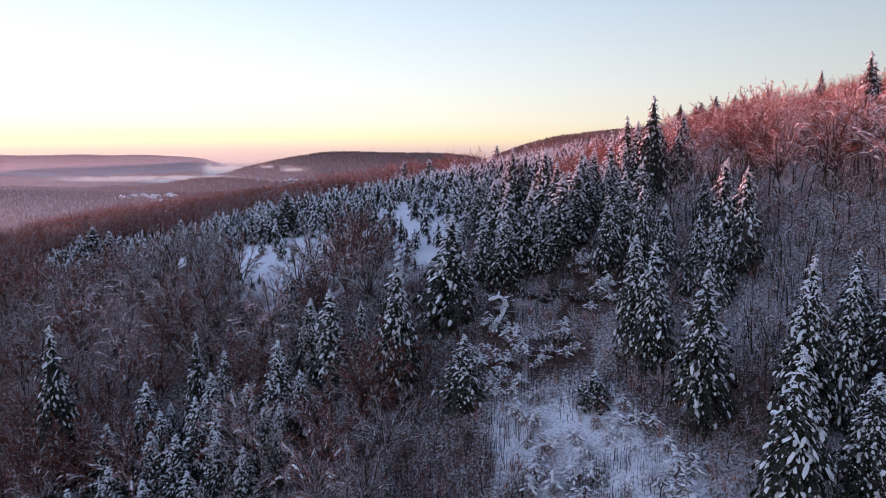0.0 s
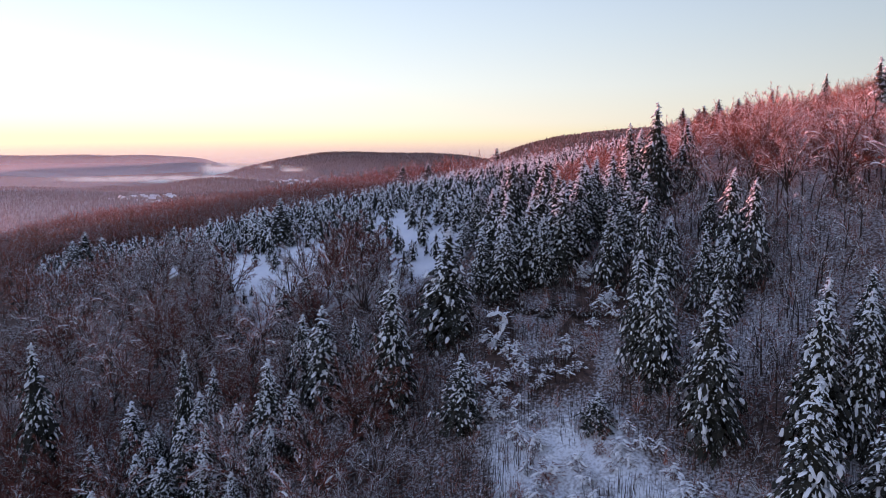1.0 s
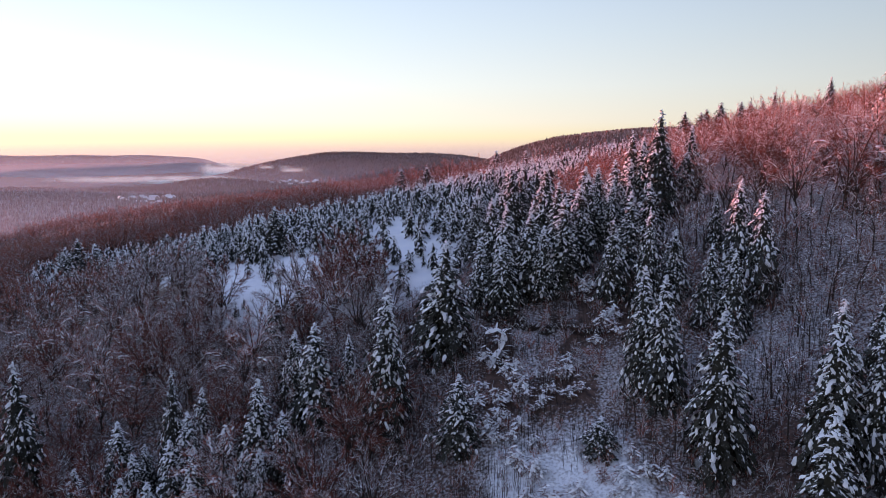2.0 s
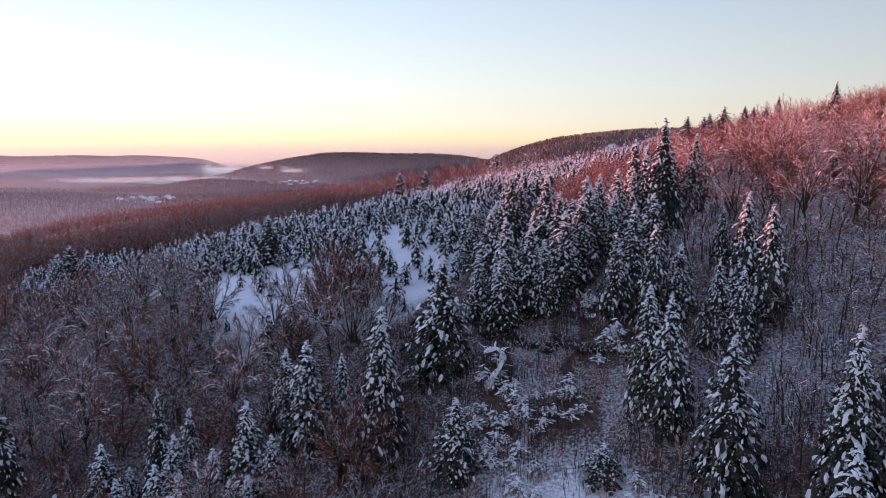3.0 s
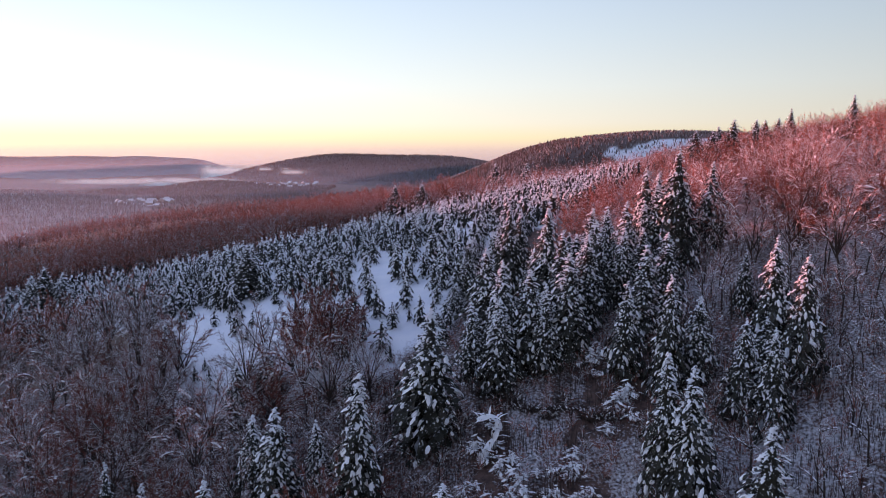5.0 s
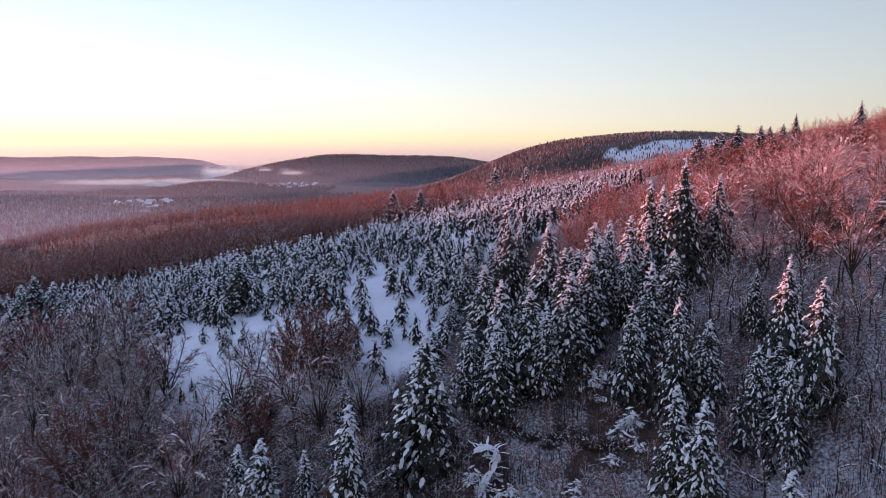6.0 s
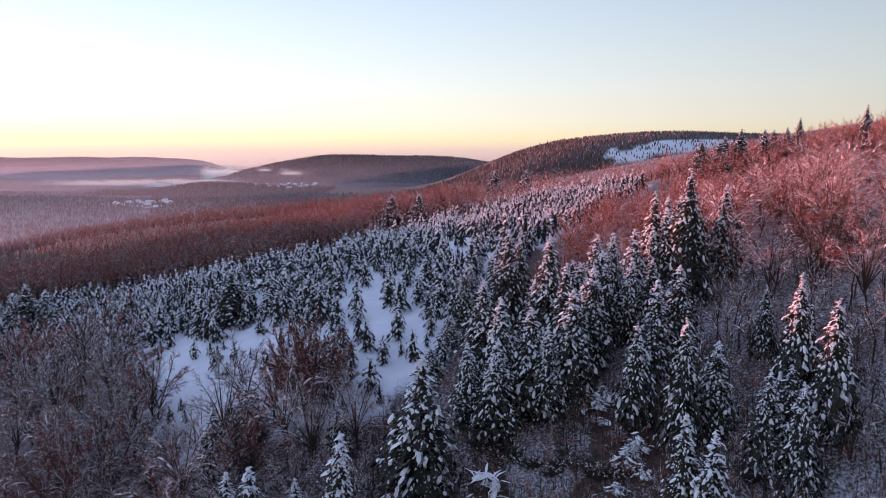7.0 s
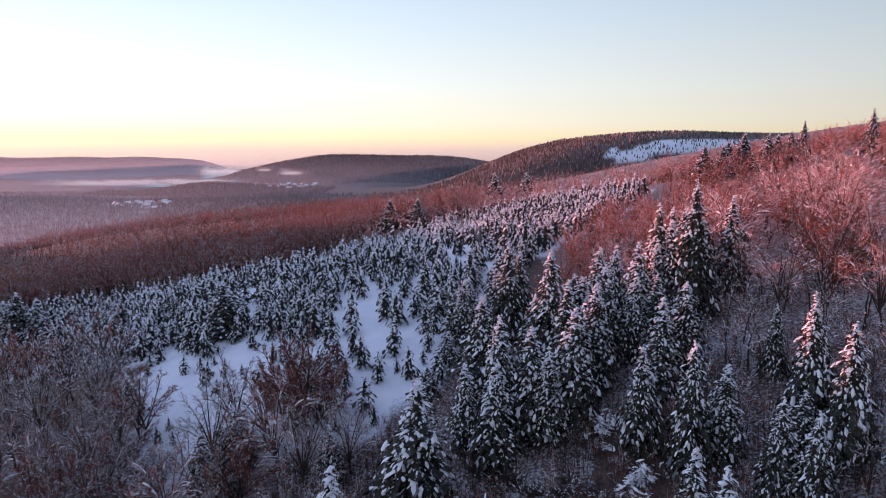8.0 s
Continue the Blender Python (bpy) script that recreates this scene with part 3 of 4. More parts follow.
sow(near_left, -85, -6, 58, 126, 4.1, 0.7, 1.12, lambda x, y: not open_snow(x, y) and y < 124 - 0.32 * (x + 40) and not (x > -12 and y > 100) and abs(x) < 0.72 * y + 4 and not (-44 < x < -13 and 62 < y < 88 and rng.random() < 0.35), 0.1, 1.1)
grown = [(-13.2, 104.5, 0.4, 1.25, 1.1), (-12.2, 103.8, 3.1, 1.15, 1.05), (-14.6, 104.2, 5.2, 1.1, 1.0), (-9.8, 103, 2.0, 0.95, 0.85), (-17.2, 103.5, 4.0, 0.95, 0.85),
         (-47.5, 77.5, 1.0, 1.1, 1.15), (-51.5, 79, 2.5, 1.1, 1.2), (-44.5, 79.5, 5.0, 1.0, 1.1), (-54, 84, 3.0, 1.1, 1.1)]
sow(near_right, 38, 80, 88, 108, 5.6, 0.95, 1.2, lambda x, y: y > 106 - 0.9 * (x - 38) and x < 0.66 * y + 3, 0.1)
sow(near_right, 41, 95, 108, 140, 6.2, 0.8, 1.15, lambda x, y: x < 0.66 * y + 4, 0.1)
bushes = []
sow(bushes, 18, 56, 126, 178, 4.0, 0.5, 0.72, lambda x, y: x > 19 + 0.3 * (y - 128) and not open_snow(x, y), 0.1)
sow(far_red, 45, 150, 140, 262, 5.0, 0.55, 0.8, lambda x, y: not open_snow(x, y) and x > 38 + 0.33 * (y - 140) and x < 0.66 * y + 6, 0.1, 3.0)
# tall slender wood behind the plantation
sow(far_red, -125, 50, 218, 362, 5.6, 1.0, 1.28, lambda x, y: not open_snow(x, y) and (y < 300 if x < -30 else 267 < y < 325 if x < 15 else y > 338), 0.1, 1.0)
light_red, light_brown = [], []
sow(light_red, 0, 150, 238, 400, 6.2, 0.5, 0.75, lambda x, y: not open_snow(x, y) and abs(x) < 0.6 * y, 0.1)
sow(light_red, -60, 230, 238, 500, 9.0, 0.7, 1.0, lambda x, y: not open_snow(x, y) and abs(x) < 0.72 * y, 0.1)
sow(far_brown, -175, -6, 128, 250, 4.6, 0.75, 1.1, lambda x, y: not open_snow(x, y) and x < -20 and abs(x) < 0.74 * y and y > 124 - 0.32 * (x + 40), 0.1)
sow(light_brown, -420, -40, 250, 640, 8.5, 0.9, 1.2, lambda x, y: abs(x) < 0.72 * y, 0.1)
sow(thicket, 24, 66, 50, 112, 2.8, 0.45, 0.8, lambda x, y: not open_snow(x, y) and x > 30 - 0.1 * (y - 60) and x < 0.66 * y + 5, 0.15, 0.9)
sow(thicket, -12, 30, 50, 88, 2.8, 0.3, 0.55, lambda x, y: not open_snow(x, y), 0.3, 0.9)
sow(thicket, -70, -8, 56, 112, 4.5, 0.3, 0.6, lambda x, y: not open_snow(x, y) and abs(x) < 0.72 * y + 4, 0.3, 0.9)

LEAFLESS = [bare_thing("bare_tree", label, me, "bare trees of the hillside woods") for me, label in zip(BEECH, [
    "leafless tree with grey-brown twigs dusted with snow", "leafless two-stemmed tree with snow-dusted twigs", "leafless tree with reddish brown twigs and little snow",
    "leafless tree with hoar frost glowing in low sun", "leafless two-stemmed tree white with hoar frost",
    "leafless tree with arching branches bowed under snow",
    "dense leafless tree with dark red-brown twigs"])]
near_left.sort(key=lambda s: math.hypot(s[0], s[1]))
near_right.sort(key=lambda s: math.hypot(s[0], s[1]))
poses = []
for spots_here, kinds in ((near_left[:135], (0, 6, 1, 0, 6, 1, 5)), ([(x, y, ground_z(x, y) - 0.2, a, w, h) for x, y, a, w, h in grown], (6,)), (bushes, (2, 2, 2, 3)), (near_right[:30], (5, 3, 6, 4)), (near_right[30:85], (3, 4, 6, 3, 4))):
    poses += [(kinds[i % len(kinds)], stand(*spot)) for i, spot in enumerate(spots_here)]
place(LEAFLESS, poses)
rest_left, rest_right = near_left[135:], near_right[85:]
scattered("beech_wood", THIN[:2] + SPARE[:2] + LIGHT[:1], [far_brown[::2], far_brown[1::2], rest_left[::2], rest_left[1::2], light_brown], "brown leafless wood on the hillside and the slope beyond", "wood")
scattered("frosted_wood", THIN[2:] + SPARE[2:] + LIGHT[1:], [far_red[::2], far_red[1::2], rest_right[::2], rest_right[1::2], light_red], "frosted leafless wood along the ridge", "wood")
POLES = [bare_tree_meshes(11.0, sp, 6, 5, 5, random.Random(90 + i), TWIG_GREY, 1.2, 1, 0.07, 0.4, 0.2) for i, sp in enumerate((2.2, 2.8))]
scattered("thicket", POLES, [thicket[::2], thicket[1::2]], "thicket of thin leafless saplings between the spruces", "thicket")


def brush_mesh(r, mat, stems=14, reach=0.9, tall=1.1):
    """A low bush: stems that fan out, each with a few twigs."""
    sh = Sheet()
    for i in range(stems):
        a, lean = r.uniform(0, math.tau), r.uniform(0.1, 1.0)
        tip = Vector((math.cos(a) * lean * reach, math.sin(a) * lean * reach, tall * r.uniform(0.6, 1.2) * (1.15 - 0.4 * lean)))
        root = Vector((r.uniform(-0.2, 0.2), r.uniform(-0.2, 0.2), -0.1))
        b = (tip - root).orthogonal().normalized() * 0.022
        sh.tri(root - b, root + b, tip)
        for k in range(2):
            o = root.lerp(tip, r.uniform(0.35, 0.95))
            w = Vector((math.cos(a) + r.uniform(-1, 1), math.sin(a) + r.uniform(-1, 1), r.uniform(-0.2, 1.0))).normalized()
            c = w.orthogonal().normalized() * 0.025
            sh.tri(o - c, o + c, o + w * r.uniform(0.25, 0.6))
    return mesh("bush", sh.v, sh.f, mat)


rng = random.Random(31)
brush = [brush_mesh(random.Random(100 + i), TWIG_GREY if i % 2 else TWIG_DUST) for i in range(4)]
low = [[], [], [], []]
for i in range(5600):
    y = rng.uniform(48, 118)
    x = rng.uniform(-0.7, 0.7) * y
    open_here = in_glade(x, y)
    if inside(x, y, PLANTATION) or inside(x, y, CLEARING) or (open_here and y < 80 and (rng.random() < 0.3 or noise.noise(Vector((x / 6, y / 6, 5))) < 0.0)):
        continue
    s = rng.uniform(0.5, 1.3)
    low[i % 4].append((x, y, ground_z(x, y), rng.uniform(0, 6.28), s, s * rng.uniform(0.8, 1.7)))


def stems_mesh(r):
    sh = Sheet()
    for i in range(7):
        root = Vector((r.uniform(-0.9, 0.9), r.uniform(-0.9, 0.9), -0.1))
        tip = root + Vector((r.uniform(-0.3, 0.3), r.uniform(-0.3, 0.3), r.uniform(1.2, 2.8)))
        for b in (Vector((0.028, 0, 0)), Vector((0, 0.028, 0))):
            sh.tri(root - b, root + b, tip)
    return mesh("stems", sh.v, sh.f, BARK)


for i in range(2):
    brush.append(stems_mesh(random.Random(150 + i)))
    low.append([])
for i in range(1500):
    y = rng.uniform(54, 100)
    x = rng.uniform(-14, 48)
    if noise.noise(Vector((x / 7, y / 7, 7))) > -0.15:
        low[4 + i % 2].append((x, y, ground_z(x, y), rng.uniform(0, 6.28), 1.0, rng.uniform(0.7, 1.4)))
scattered("undergrowth", [(b,) for b in brush], low, "low leafless brush poking out of the snow", "undergrowth")


def snow_bush(r):
    """A rounded bush: many fine stems fanning out, with small caps of snow caught in them."""
    stems, snow = Sheet(), Sheet()
    for i in range(34):
        a, lean = r.uniform(0, math.tau), r.uniform(0.05, 1.0)
        tip = Vector((math.cos(a) * lean * 1.15, math.sin(a) * lean * 1.15, r.uniform(0.8, 1.5) * (1.1 - 0.55 * lean)))
        root = Vector((r.uniform(-0.25, 0.25), r.uniform(-0.25, 0.25), -0.1))
        b = (tip - root).orthogonal().normalized() * 0.022
        stems.tri(root - b, root + b, tip)
        for k in range(3):
            o = root.lerp(tip, r.uniform(0.4, 0.95))
            w = Vector((math.cos(a) + r.uniform(-1, 1), math.sin(a) + r.uniform(-1, 1), r.uniform(-0.3, 0.8))).normalized()
            c = w.orthogonal().normalized() * 0.02
            stems.tri(o - c, o + c, o + w * r.uniform(0.25, 0.55))
        for k in range(2):
            if r.random() < 0.6:
                p, wide, turn = root.lerp(tip, r.uniform(0.5, 1.0)), r.uniform(0.05, 0.16), r.uniform(0, 3.1)
                long = Vector((math.cos(a), math.sin(a), -0.35)) * wide * r.uniform(1.2, 2.6)
                side = Vector((-math.sin(a), math.cos(a), 0)) * wide
                top = p + Vector((0, 0, wide * 0.7))
                rim = [p - long, p + side, p + long, p - side]
                for j in range(4):
                    snow.tri(rim[j], rim[(j + 1) % 4], top)
    return mesh("stems", stems.v, stems.f, TWIG_GREY), mesh("snow", snow.v, snow.f, SNOW, True)


rng = random.Random(37)
SHRUB = []
for i in range(3):
    ob = tagged(new("bush"), "low leafless bush bowed down by snow in the glade", "bush", "snowy bushes of the glade")
    for n, me in zip(("stems", "snow_load"), snow_bush(random.Random(130 + i))):
        part("crown" if n == "stems" else n, me, ob)
    SHRUB.append(ob)
poses = []
while len(poses) < 105:
    x, y = rng.uniform(-2, 34), rng.uniform(56, 97)
    if not inside(x, y, GLADE) or not clear_of_spruces(x, y, 1.8) or noise.noise(Vector((x / 8, y / 8, 2))) < -0.12:
        continue
    s = rng.uniform(0.7, 1.6)
    poses.append((len(poses) % 3, stand(x, y, ground_z(x, y), rng.uniform(0, 6.28), s, s * rng.uniform(0.7, 1.1))))
place(SHRUB, poses)


def brushwood(r):
    """A heap of dark bare stems, sprawling low."""
    sh, caps = Sheet(), Sheet()
    for i in range(60):
        a, lean = r.uniform(0, math.tau), r.uniform(0.3, 1.0)
        root = Vector((r.uniform(-0.9, 0.9), r.uniform(-0.4, 0.4), -0.1))
        tip = root + Vector((math.cos(a) * lean * 1.3, math.sin(a) * lean * 0.9, r.uniform(0.3, 1.3)))
        b = (tip - root).orthogonal().normalized() * 0.035
        sh.tri(root - b, root + b, tip)
        c = (tip - root).cross(b).normalized() * 0.035
        sh.tri(root - c, root + c, tip)
        for k in range(4):
            o = root.lerp(tip, r.uniform(0.3, 0.95))
            w = Vector((r.uniform(-1, 1), r.uniform(-1, 1), r.uniform(-0.3, 1.0))).normalized()
            d = w.orthogonal().normalized() * 0.022
            sh.tri(o - d, o + d, o + w * r.uniform(0.25, 0.6))
        if i % 5 == 0:
            pad(caps, root.lerp(tip, 0.7), (tip - root).normalized(), (tip - root).cross(Vector((0, 0, 1))).normalized(), r.uniform(0.15, 0.35), 0.09, 0.08, r)
    return mesh("stems", sh.v, sh.f, BARK), mesh("snow", caps.v, caps.f, SNOW, True)


HEAP = []
for i in range(2):
    ob = tagged(new("brushwood"), "low tangle of dark bare brushwood below the spruces", "bush", "brushwood along the grove")
    for n, me in zip(("crown", "snow_load"), brushwood(random.Random(170 + i))):
        part(n, me, ob)
    HEAP.append(ob)
rng = random.Random(53)
poses = []
for i in range(16):
    x, y = 6.8 + 13.3 * i / 15 + rng.uniform(-0.4, 0.4), 92.1 + -5.2 * i / 15 + rng.uniform(-1.3, 1.3)
    poses.append((i % 2, stand(x, y, ground_z(x, y), rng.uniform(-0.9, 0.9), rng.uniform(0.7, 1.2), rng.uniform(0.6, 1.1))))
place(HEAP, poses)


def bent_sapling():
    """A sapling bent over under a thick cover of snow."""
    wood, snow = Sheet(), Sheet()
    line = [Vector((-0.7, -0.4, -0.1)), Vector((-0.3, -0.2, 0.7)), Vector((0.4, 0.1, 1.4)), Vector((0.9, 0.2, 2.2)), Vector((0.9, 0.4, 2.9)), Vector((0.3, 0.5, 3.3)), Vector((-0.7, 0.6, 3.0))]
    wood.tube(line, [0.12, 0.11, 0.1, 0.09, 0.07, 0.05, 0.02], 5)
    for i in range(len(line) - 1):
        a, b = line[i], line[i + 1]
        side = (b - a).cross(Vector((0, 0, 1))).normalized()
        rings = []
        for q, g in ((-0.05, 0.6), (0.35, 1.0), (0.7, 0.9), (1.05, 0.6)):
            p = a.lerp(b, q) + Vector((0, 0, 0.08))
            rings.append([p - side * 0.34 * g, p - side * 0.2 * g + Vector((0, 0, 0.3 * g)), p + side * 0.2 * g + Vector((0, 0, 0.3 * g)), p + side * 0.34 * g])
        snow.strip(rings, False)
        for k in range(5):
            o, w = a.lerp(b, 0.1 + 0.2 * k), Vector((math.sin(3.1 * i + k), math.cos(2.3 * i + 2 * k), 0.5)).normalized()
            wood.tube([o, o + w * 0.7, o + w * 1.3 - Vector((0, 0, 0.5))], [0.03, 0.025, 0.01], 3)
            c = w.cross(Vector((0, 0, 1))).normalized() * 0.1
            snow.strip([[o - c * 0.4, o + c * 0.4], [o + w * 0.6 - c + Vector((0, 0, 0.05)), o + w * 0.6 + c + Vector((0, 0, 0.05))], [o + w * 1.3 - Vector((0, 0, 0.25)) - c * 0.3, o + w * 1.3 - Vector((0, 0, 0.25)) + c * 0.3]], False)
    ob = tagged(new("bent_sapling"), "broken sapling bent over under thick snow in the glade", "tree")
    part("trunk", mesh("trunk", wood.v, wood.f, BARK, True), ob)
    part("snow_load", mesh("snow", snow.v, snow.f, SNOW, True), ob)
    ob.matrix_basis = stand(6.9, 84.6, ground_z(6.9, 84.6) - 0.1, 0.2, 1.3, 1.25)


bent_sapling()

# ---- the valley: far woods, a village, sheets of haze, fog ----
def far_conifer(r):
    sh = Sheet()
    for base, top, rad in ((0.0, 0.62, 0.2), (0.32, 1.0, 0.14)):
        ring = [Vector((math.cos(a) * rad * r.uniform(0.7, 1.2), math.sin(a) * rad * r.uniform(0.7, 1.2), base + r.uniform(0, 0.08))) for a in [math.tau * i / 5 for i in range(5)]]
        for i in range(5):
            sh.tri(ring[i], ring[(i + 1) % 5], Vector((0, 0, top)))
    return sh


def far_wood_material(name, tones, patch):
    m, n, l, b = material(name, 0.8)
    tone = ramp(n, l, island_random(n), tones)
    l.new(mix(n, l, noise_node(n, l, 0.006), tone, patch), b.inputs["Base Color"])
    return m


FAR_FROSTED = far_wood_material("far_frosted_woods", [(0.0, (0.05, 0.055, 0.06)), (0.35, (0.2, 0.18, 0.18)), (1.0, (0.66, 0.68, 0.72))], (0.2, 0.16, 0.15))
FAR_BROWN = far_wood_material("far_brown_woods", [(0.0, (0.03, 0.03, 0.03)), (0.6, (0.12, 0.085, 0.075)), (1.0, (0.45, 0.45, 0.48))], (0.13, 0.08, 0.065))
rng = random.Random(41)
shapes = [far_conifer(random.Random(110 + i)) for i in range(3)]
frosted_trees, brown_trees = ([(mesh("far_tree", sh.v, sh.f, m),) for sh in shapes] for m in (FAR_FROSTED, FAR_BROWN))
frosted_groves, brown_groves = [[], [], []], [[], [], []]


def grow(groves, count, xa, xb, ya, yb, low, high, keep=lambda x, y: True):
    pts = [(rng.uniform(xa, xb), rng.uniform(ya, yb)) for _ in range(count)]
    zs = heights([p[0] for p in pts], [p[1] for p in pts])
    for i, ((x, y), z) in enumerate(zip(pts, zs)):
        if (not meadow(x, y) or rng.random() < 0.6) and abs(x) < 0.72 * y and keep(x, y):
            s = rng.uniform(low, high)
            groves[i % 3].append((x, y, float(z) - 0.5, rng.uniform(0, 6.28), s * 1.15, s))


grow(frosted_groves, 16000, -1500, -330, 900, 1750, 5, 9, lambda x, y: x < -0.42 * y + 60 * noise.noise(Vector((x / 90, y / 90, 2))))
grow(brown_groves, 5000, -750, -150, 900, 1800, 5, 9, lambda x, y: -0.42 * y < x < -0.16 * y)
grow(brown_groves, 4500, -1100, -350, 1800, 2250, 7, 12)
grow(brown_groves, 7000, -900, 500, 2700, 3150, 7, 12)
grow(brown_groves, 8500, 60, 1300, 1100, 1950, 5, 9.5)
grow(frosted_groves, 7000, 60, 1300, 1100, 1950, 5, 9)
grow(brown_groves, 1500, -150, 60, 700, 1100, 6, 10)
grow(brown_groves, 3500, -350, 350, 1100, 2000, 6, 10)
grow(frosted_groves, 3500, -3400, -1500, 3800, 4350, 6, 10)
scattered("far_woods", frosted_trees, frosted_groves, "frosted pale woods on the slopes across the valley", "woods")
scattered("far_woods", brown_trees, brown_groves, "brown snow-dusted woods on the hills beyond the valley", "woods")


def house_material(name, col):
    m, n, l, b = material(name, 0.8)
    l.new(mix(n, l, noise_node(n, l, 0.6), col, tuple(c * 0.8 for c in col)), b.inputs["Base Color"])
    return m


PLASTER = house_material("plaster", (0.5, 0.45, 0.4))


def house():
    walls, roof = Sheet(), Sheet()
    w, d, h, top = 5.0, 4.0, 5.0, 9.0
    foot = [Vector((sx * w, sy * d, -1)) for sx, sy in ((-1, -1), (1, -1), (1, 1), (-1, 1))]
    walls.strip([foot, [Vector((p.x, p.y, h)) for p in foot]])
    for sx in (-1, 1):
        walls.tri(Vector((sx * w, -d, h)), Vector((sx * w, d, h)), Vector((sx * w, 0, top)))
    for sy in (-1, 1):
        lower, upper = [Vector((sx * (w + 0.6), sy * (d + 0.6), h - 0.4)) for sx in (-1, 1)], [Vector((sx * (w + 0.6), 0, top + 0.3)) for sx in (-1, 1)]
        roof.strip([[lower[0], lower[1]], [upper[0], upper[1]], [upper[0] - Vector((0, 0, 0.4)), upper[1] - Vector((0, 0, 0.4))], [lower[0] - Vector((0, 0, 0.4)), lower[1] - Vector((0, 0, 0.4))]], False)
    return mesh("house_wall", walls.v, walls.f, PLASTER), mesh("house_roof", roof.v, roof.f, SNOW)


wall_mesh, roof_mesh = house()
home = tagged(new("house"), "small village house with a snow-covered gable roof", "house", "houses of the valley village")
part("wall", wall_mesh, home)
part("roof", roof_mesh, home)
rng = random.Random(43)
poses = []
for i in range(44):
    x, y = (rng.uniform(-640, -420), rng.uniform(2150, 2400)) if i < 28 else (rng.uniform(-705, -600), rng.uniform(1430, 1590))
    poses.append((0, stand(x, y, ground_z(x, y), rng.uniform(0, 3.1), rng.uniform(0.8, 1.3), rng.uniform(0.8, 1.1))))
place([home], poses)


def haze_material(name, low, high, thin, thick, tint=(0.25, 0.4, 0.52, 1), edge=9000.0, reach=100.0):
    """Haze as a sheet that lets light through: densest at the height low, gone at the height high."""
    m = bpy.data.materials.new(name)
    m.use_nodes = True
    n, l = m.node_tree.nodes, m.node_tree.links
    n.remove(n["Principled BSDF"])
    clear, shine, soft, body, whole = (n.new("ShaderNodeBsdf" + k) if k else n.new("ShaderNodeMixShader") for k in ("Transparent", "Translucent", "Diffuse", "", ""))
    for s in (shine, soft):
        s.inputs["Color"].default_value = tint
    body.inputs[0].default_value = 0.25
    l.new(shine.outputs[0], body.inputs[1])
    l.new(soft.outputs[0], body.inputs[2])
    z = n.new("ShaderNodeSeparateXYZ")
    l.new(n.new("ShaderNodeTexCoord").outputs["Object"], z.inputs[0])
    fade = n.new("ShaderNodeMapRange")
    fade.interpolation_type = "SMOOTHSTEP"
    for i, value in enumerate((low, high, thick, thin)):
        fade.inputs[1 + i].default_value = value
    l.new(z.outputs["Z"], fade.inputs[0])
    # it thins out towards the open slope on the right
    across = n.new("ShaderNodeMapRange")
    across.interpolation_type = "SMOOTHSTEP"
    for i, value in enumerate((edge - reach, edge, 1.0, 0.0)):
        across.inputs[1 + i].default_value = value
    l.new(z.outputs["X"], across.inputs[0])
    density = n.new("ShaderNodeMath")
    density.operation = "MULTIPLY"
    l.new(fade.outputs[0], density.inputs[0])
    l.new(across.outputs[0], density.inputs[1])
    l.new(density.outputs[0], whole.inputs[0])
    l.new(clear.outputs[0], whole.inputs[1])
    l.new(body.outputs[0], whole.inputs[2])
    l.new(whole.outputs[0], n["Material Output"].inputs["Surface"])
    return m


def haze_sheet(distance, mat):
    sh = Sheet()
    ways = [radians(-42 + 84 * i / 60) for i in range(61)]
    foot = [Vector((math.sin(a) * distance, math.cos(a) * distance, -90)) for a in ways]
    sh.strip([foot, [Vector((p.x, p.y, 20)) for p in foot], [Vector((p.x, p.y, 200)) for p in foot]], False)
    return tagged(new("valley_haze", mesh("valley_haze", sh.v, sh.f, mat, True)), "translucent sheet standing in for haze over the distant valley", "mist", kind="stuff")


# upright sheets at growing distances imitate the haze of the air
haze_sheet(1050, haze_material("haze_near", -50, 62, 0.0, 0.3, edge=60.0, reach=500.0))
haze_sheet(1820, haze_material("haze_middle", -50, 60, 0.0, 0.2, edge=100.0, reach=500.0))
haze_sheet(2560, haze_material("haze_far", -50, 100, 0.0, 0.25))
haze_sheet(3700, haze_material("haze_farthest", -50, 110, 0.0, 0.6))


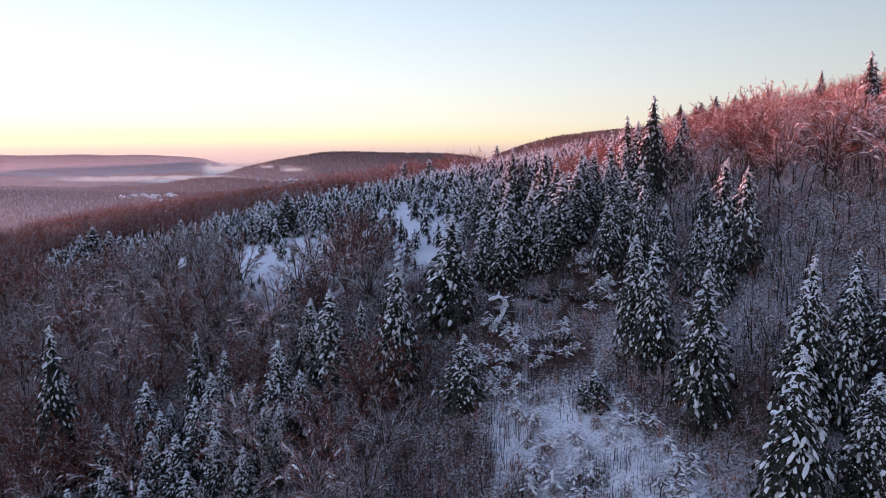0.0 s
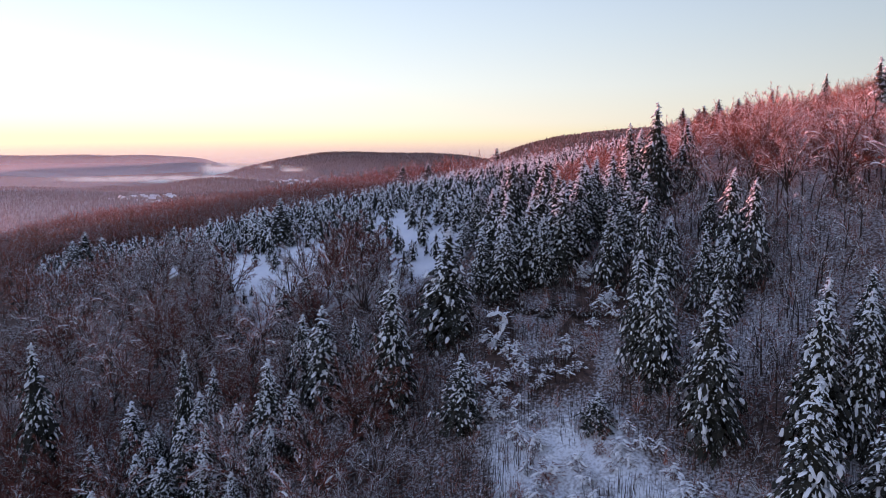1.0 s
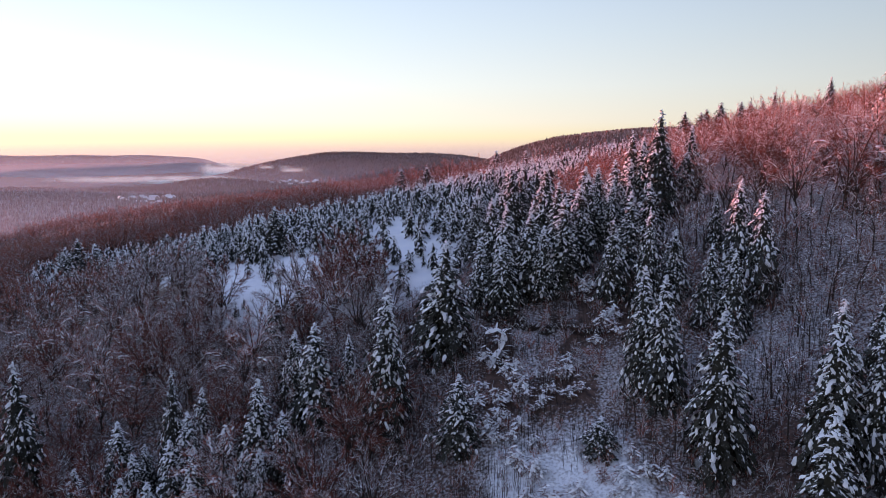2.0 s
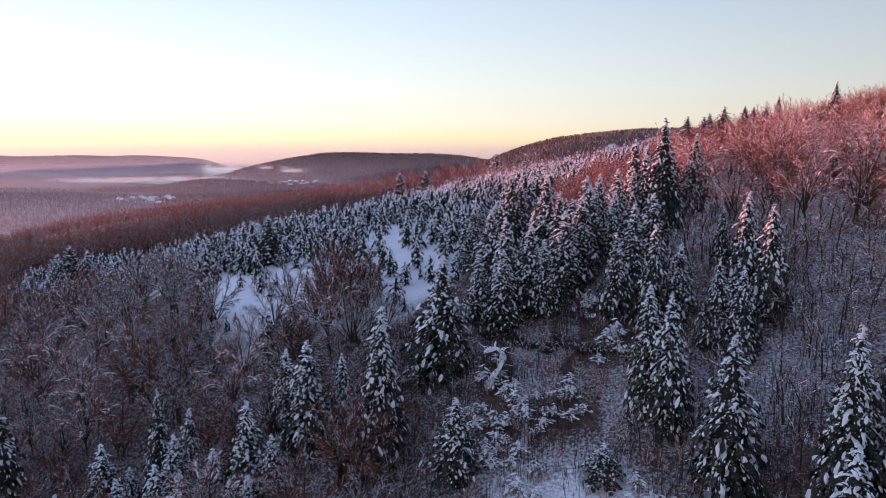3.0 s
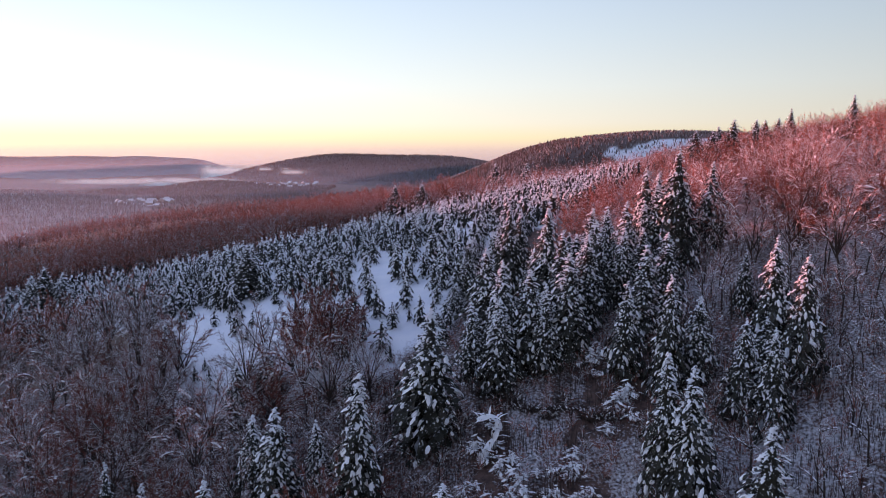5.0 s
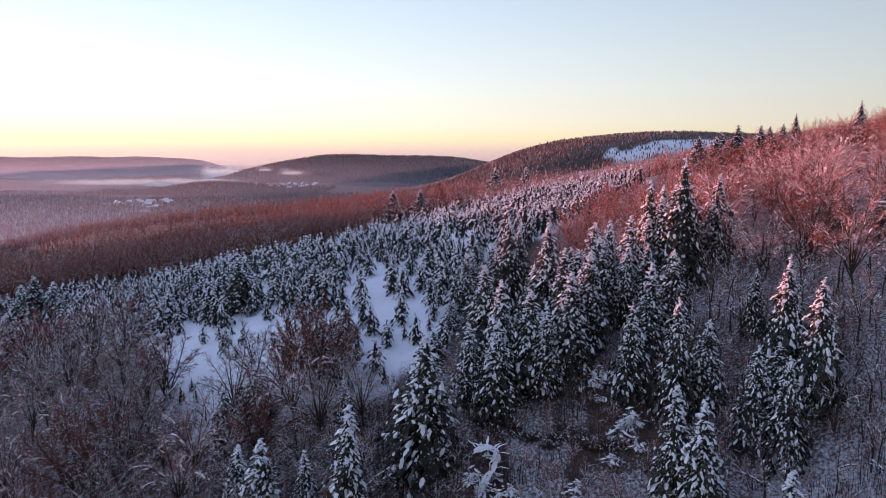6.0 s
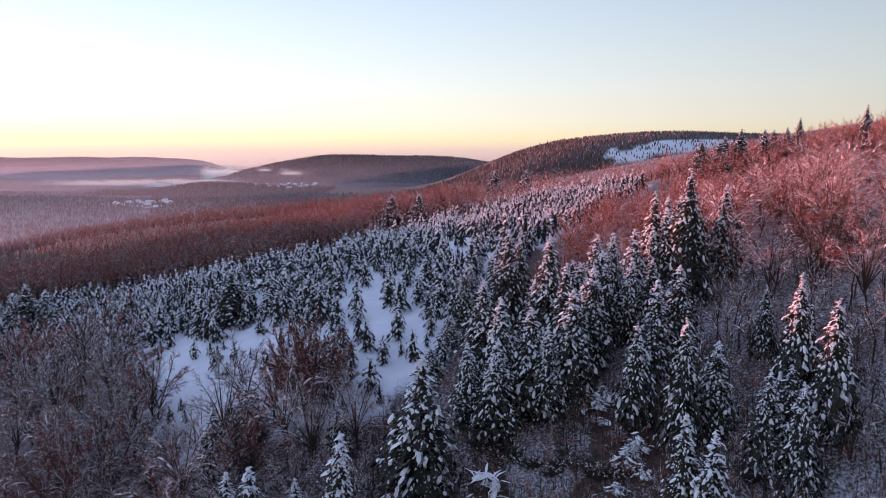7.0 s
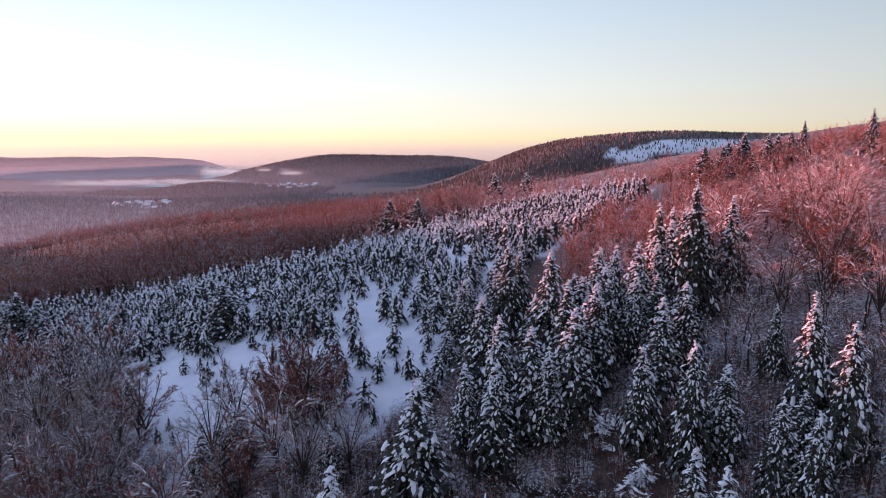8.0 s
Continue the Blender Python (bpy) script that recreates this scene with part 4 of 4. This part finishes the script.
def fog_material(name, x_ends, z_ends, soft, body, tint=(0.55, 0.97, 1.0, 1)):
    """Fog in wisps: thickest in the middle of its stretch, torn at the top and the ends."""
    m = bpy.data.materials.new(name)
    m.use_nodes = True
    n, l = m.node_tree.nodes, m.node_tree.links
    n.remove(n["Principled BSDF"])
    clear, shine, diffuse, both_ways, whole = (n.new("ShaderNodeBsdf" + k) if k else n.new("ShaderNodeMixShader") for k in ("Transparent", "Translucent", "Diffuse", "", ""))
    for sh in (shine, diffuse):
        sh.inputs["Color"].default_value = tint
    both_ways.inputs[0].default_value = 0.25
    l.new(shine.outputs[0], both_ways.inputs[1])
    l.new(diffuse.outputs[0], both_ways.inputs[2])
    at = n.new("ShaderNodeTexCoord").outputs["Object"]
    xyz = n.new("ShaderNodeSeparateXYZ")
    l.new(at, xyz.inputs[0])

    def fade(socket, a, b):
        r = n.new("ShaderNodeMapRange")
        r.interpolation_type = "SMOOTHSTEP"
        for i, value in enumerate((a, b, 0.0, 1.0)):
            r.inputs[1 + i].default_value = value
        l.new(socket, r.inputs[0])
        return r.outputs[0]

    def times(a, b):
        r = n.new("ShaderNodeMath")
        r.operation = "MULTIPLY"
        l.new(a, r.inputs[0])
        l.new(b, r.inputs[1])
        return r.outputs[0]

    stretch = n.new("ShaderNodeMapping")
    stretch.inputs["Scale"].default_value = (0.012, 0.012, 0.04)
    l.new(at, stretch.inputs["Vector"])
    wisps = n.new("ShaderNodeTexNoise")
    wisps.inputs["Scale"].default_value, wisps.inputs["Detail"].default_value = 1.0, 5.0
    l.new(stretch.outputs[0], wisps.inputs["Vector"])
    # the wisps push the top edge up and down
    push = n.new("ShaderNodeMath")
    push.operation = "MULTIPLY_ADD"
    push.inputs[1].default_value = 2.2 * soft
    l.new(wisps.outputs["Fac"], push.inputs[0])
    l.new(xyz.outputs["Z"], push.inputs[2])
    top = fade(push.outputs[0], z_ends[1] + 1.1 * soft, z_ends[1] + 1.1 * soft - 1.5 * soft)
    alpha = times(times(top, fade(xyz.outputs["X"], x_ends[0], x_ends[1])), fade(xyz.outputs["X"], x_ends[3], x_ends[2]))
    alpha = times(alpha, fade(xyz.outputs["Z"], z_ends[0] - 12, z_ends[0]))
    thick = n.new("ShaderNodeMath")
    thick.operation = "MULTIPLY"
    thick.inputs[1].default_value = body
    l.new(alpha, thick.inputs[0])
    l.new(thick.outputs[0], whole.inputs[0])
    l.new(clear.outputs[0], whole.inputs[1])
    l.new(both_ways.outputs[0], whole.inputs[2])
    l.new(whole.outputs[0], n["Material Output"].inputs["Surface"])
    return m


def fog_bank(x_ends, y, z_ends, soft, body):
    """A bank of low fog: a soft veil across the valley."""
    sh = Sheet()
    xs = [x_ends[0] + (x_ends[3] - x_ends[0]) * i / 24 for i in range(25)]
    sh.strip([[Vector((x, y, z)) for x in xs] for z in (z_ends[0] - 15, z_ends[0], z_ends[1] + 2 * soft)], False)
    me = mesh("fog_bank", sh.v, sh.f, fog_material("fog", x_ends, z_ends, soft, body), True)
    return tagged(new("fog_bank", me), "bright white bank of fog lying low in the valley", "fog", kind="stuff")


fog_bank((-1500, -1250, -850, -650), 2480, (-44, -24), 11, 0.8)
fog_bank((-1120, -960, -760, -600), 2400, (-64, -34), 13, 0.9)
fog_bank((-1085, -1000, -905, -840), 3000, (-60, 14), 26, 0.95)
fog_bank((-640, -600, -570, -500), 2640, (-12, 6), 16, 0.75)
fog_bank((-735, -705, -685, -655), 2700, (0, 16), 16, 0.7)
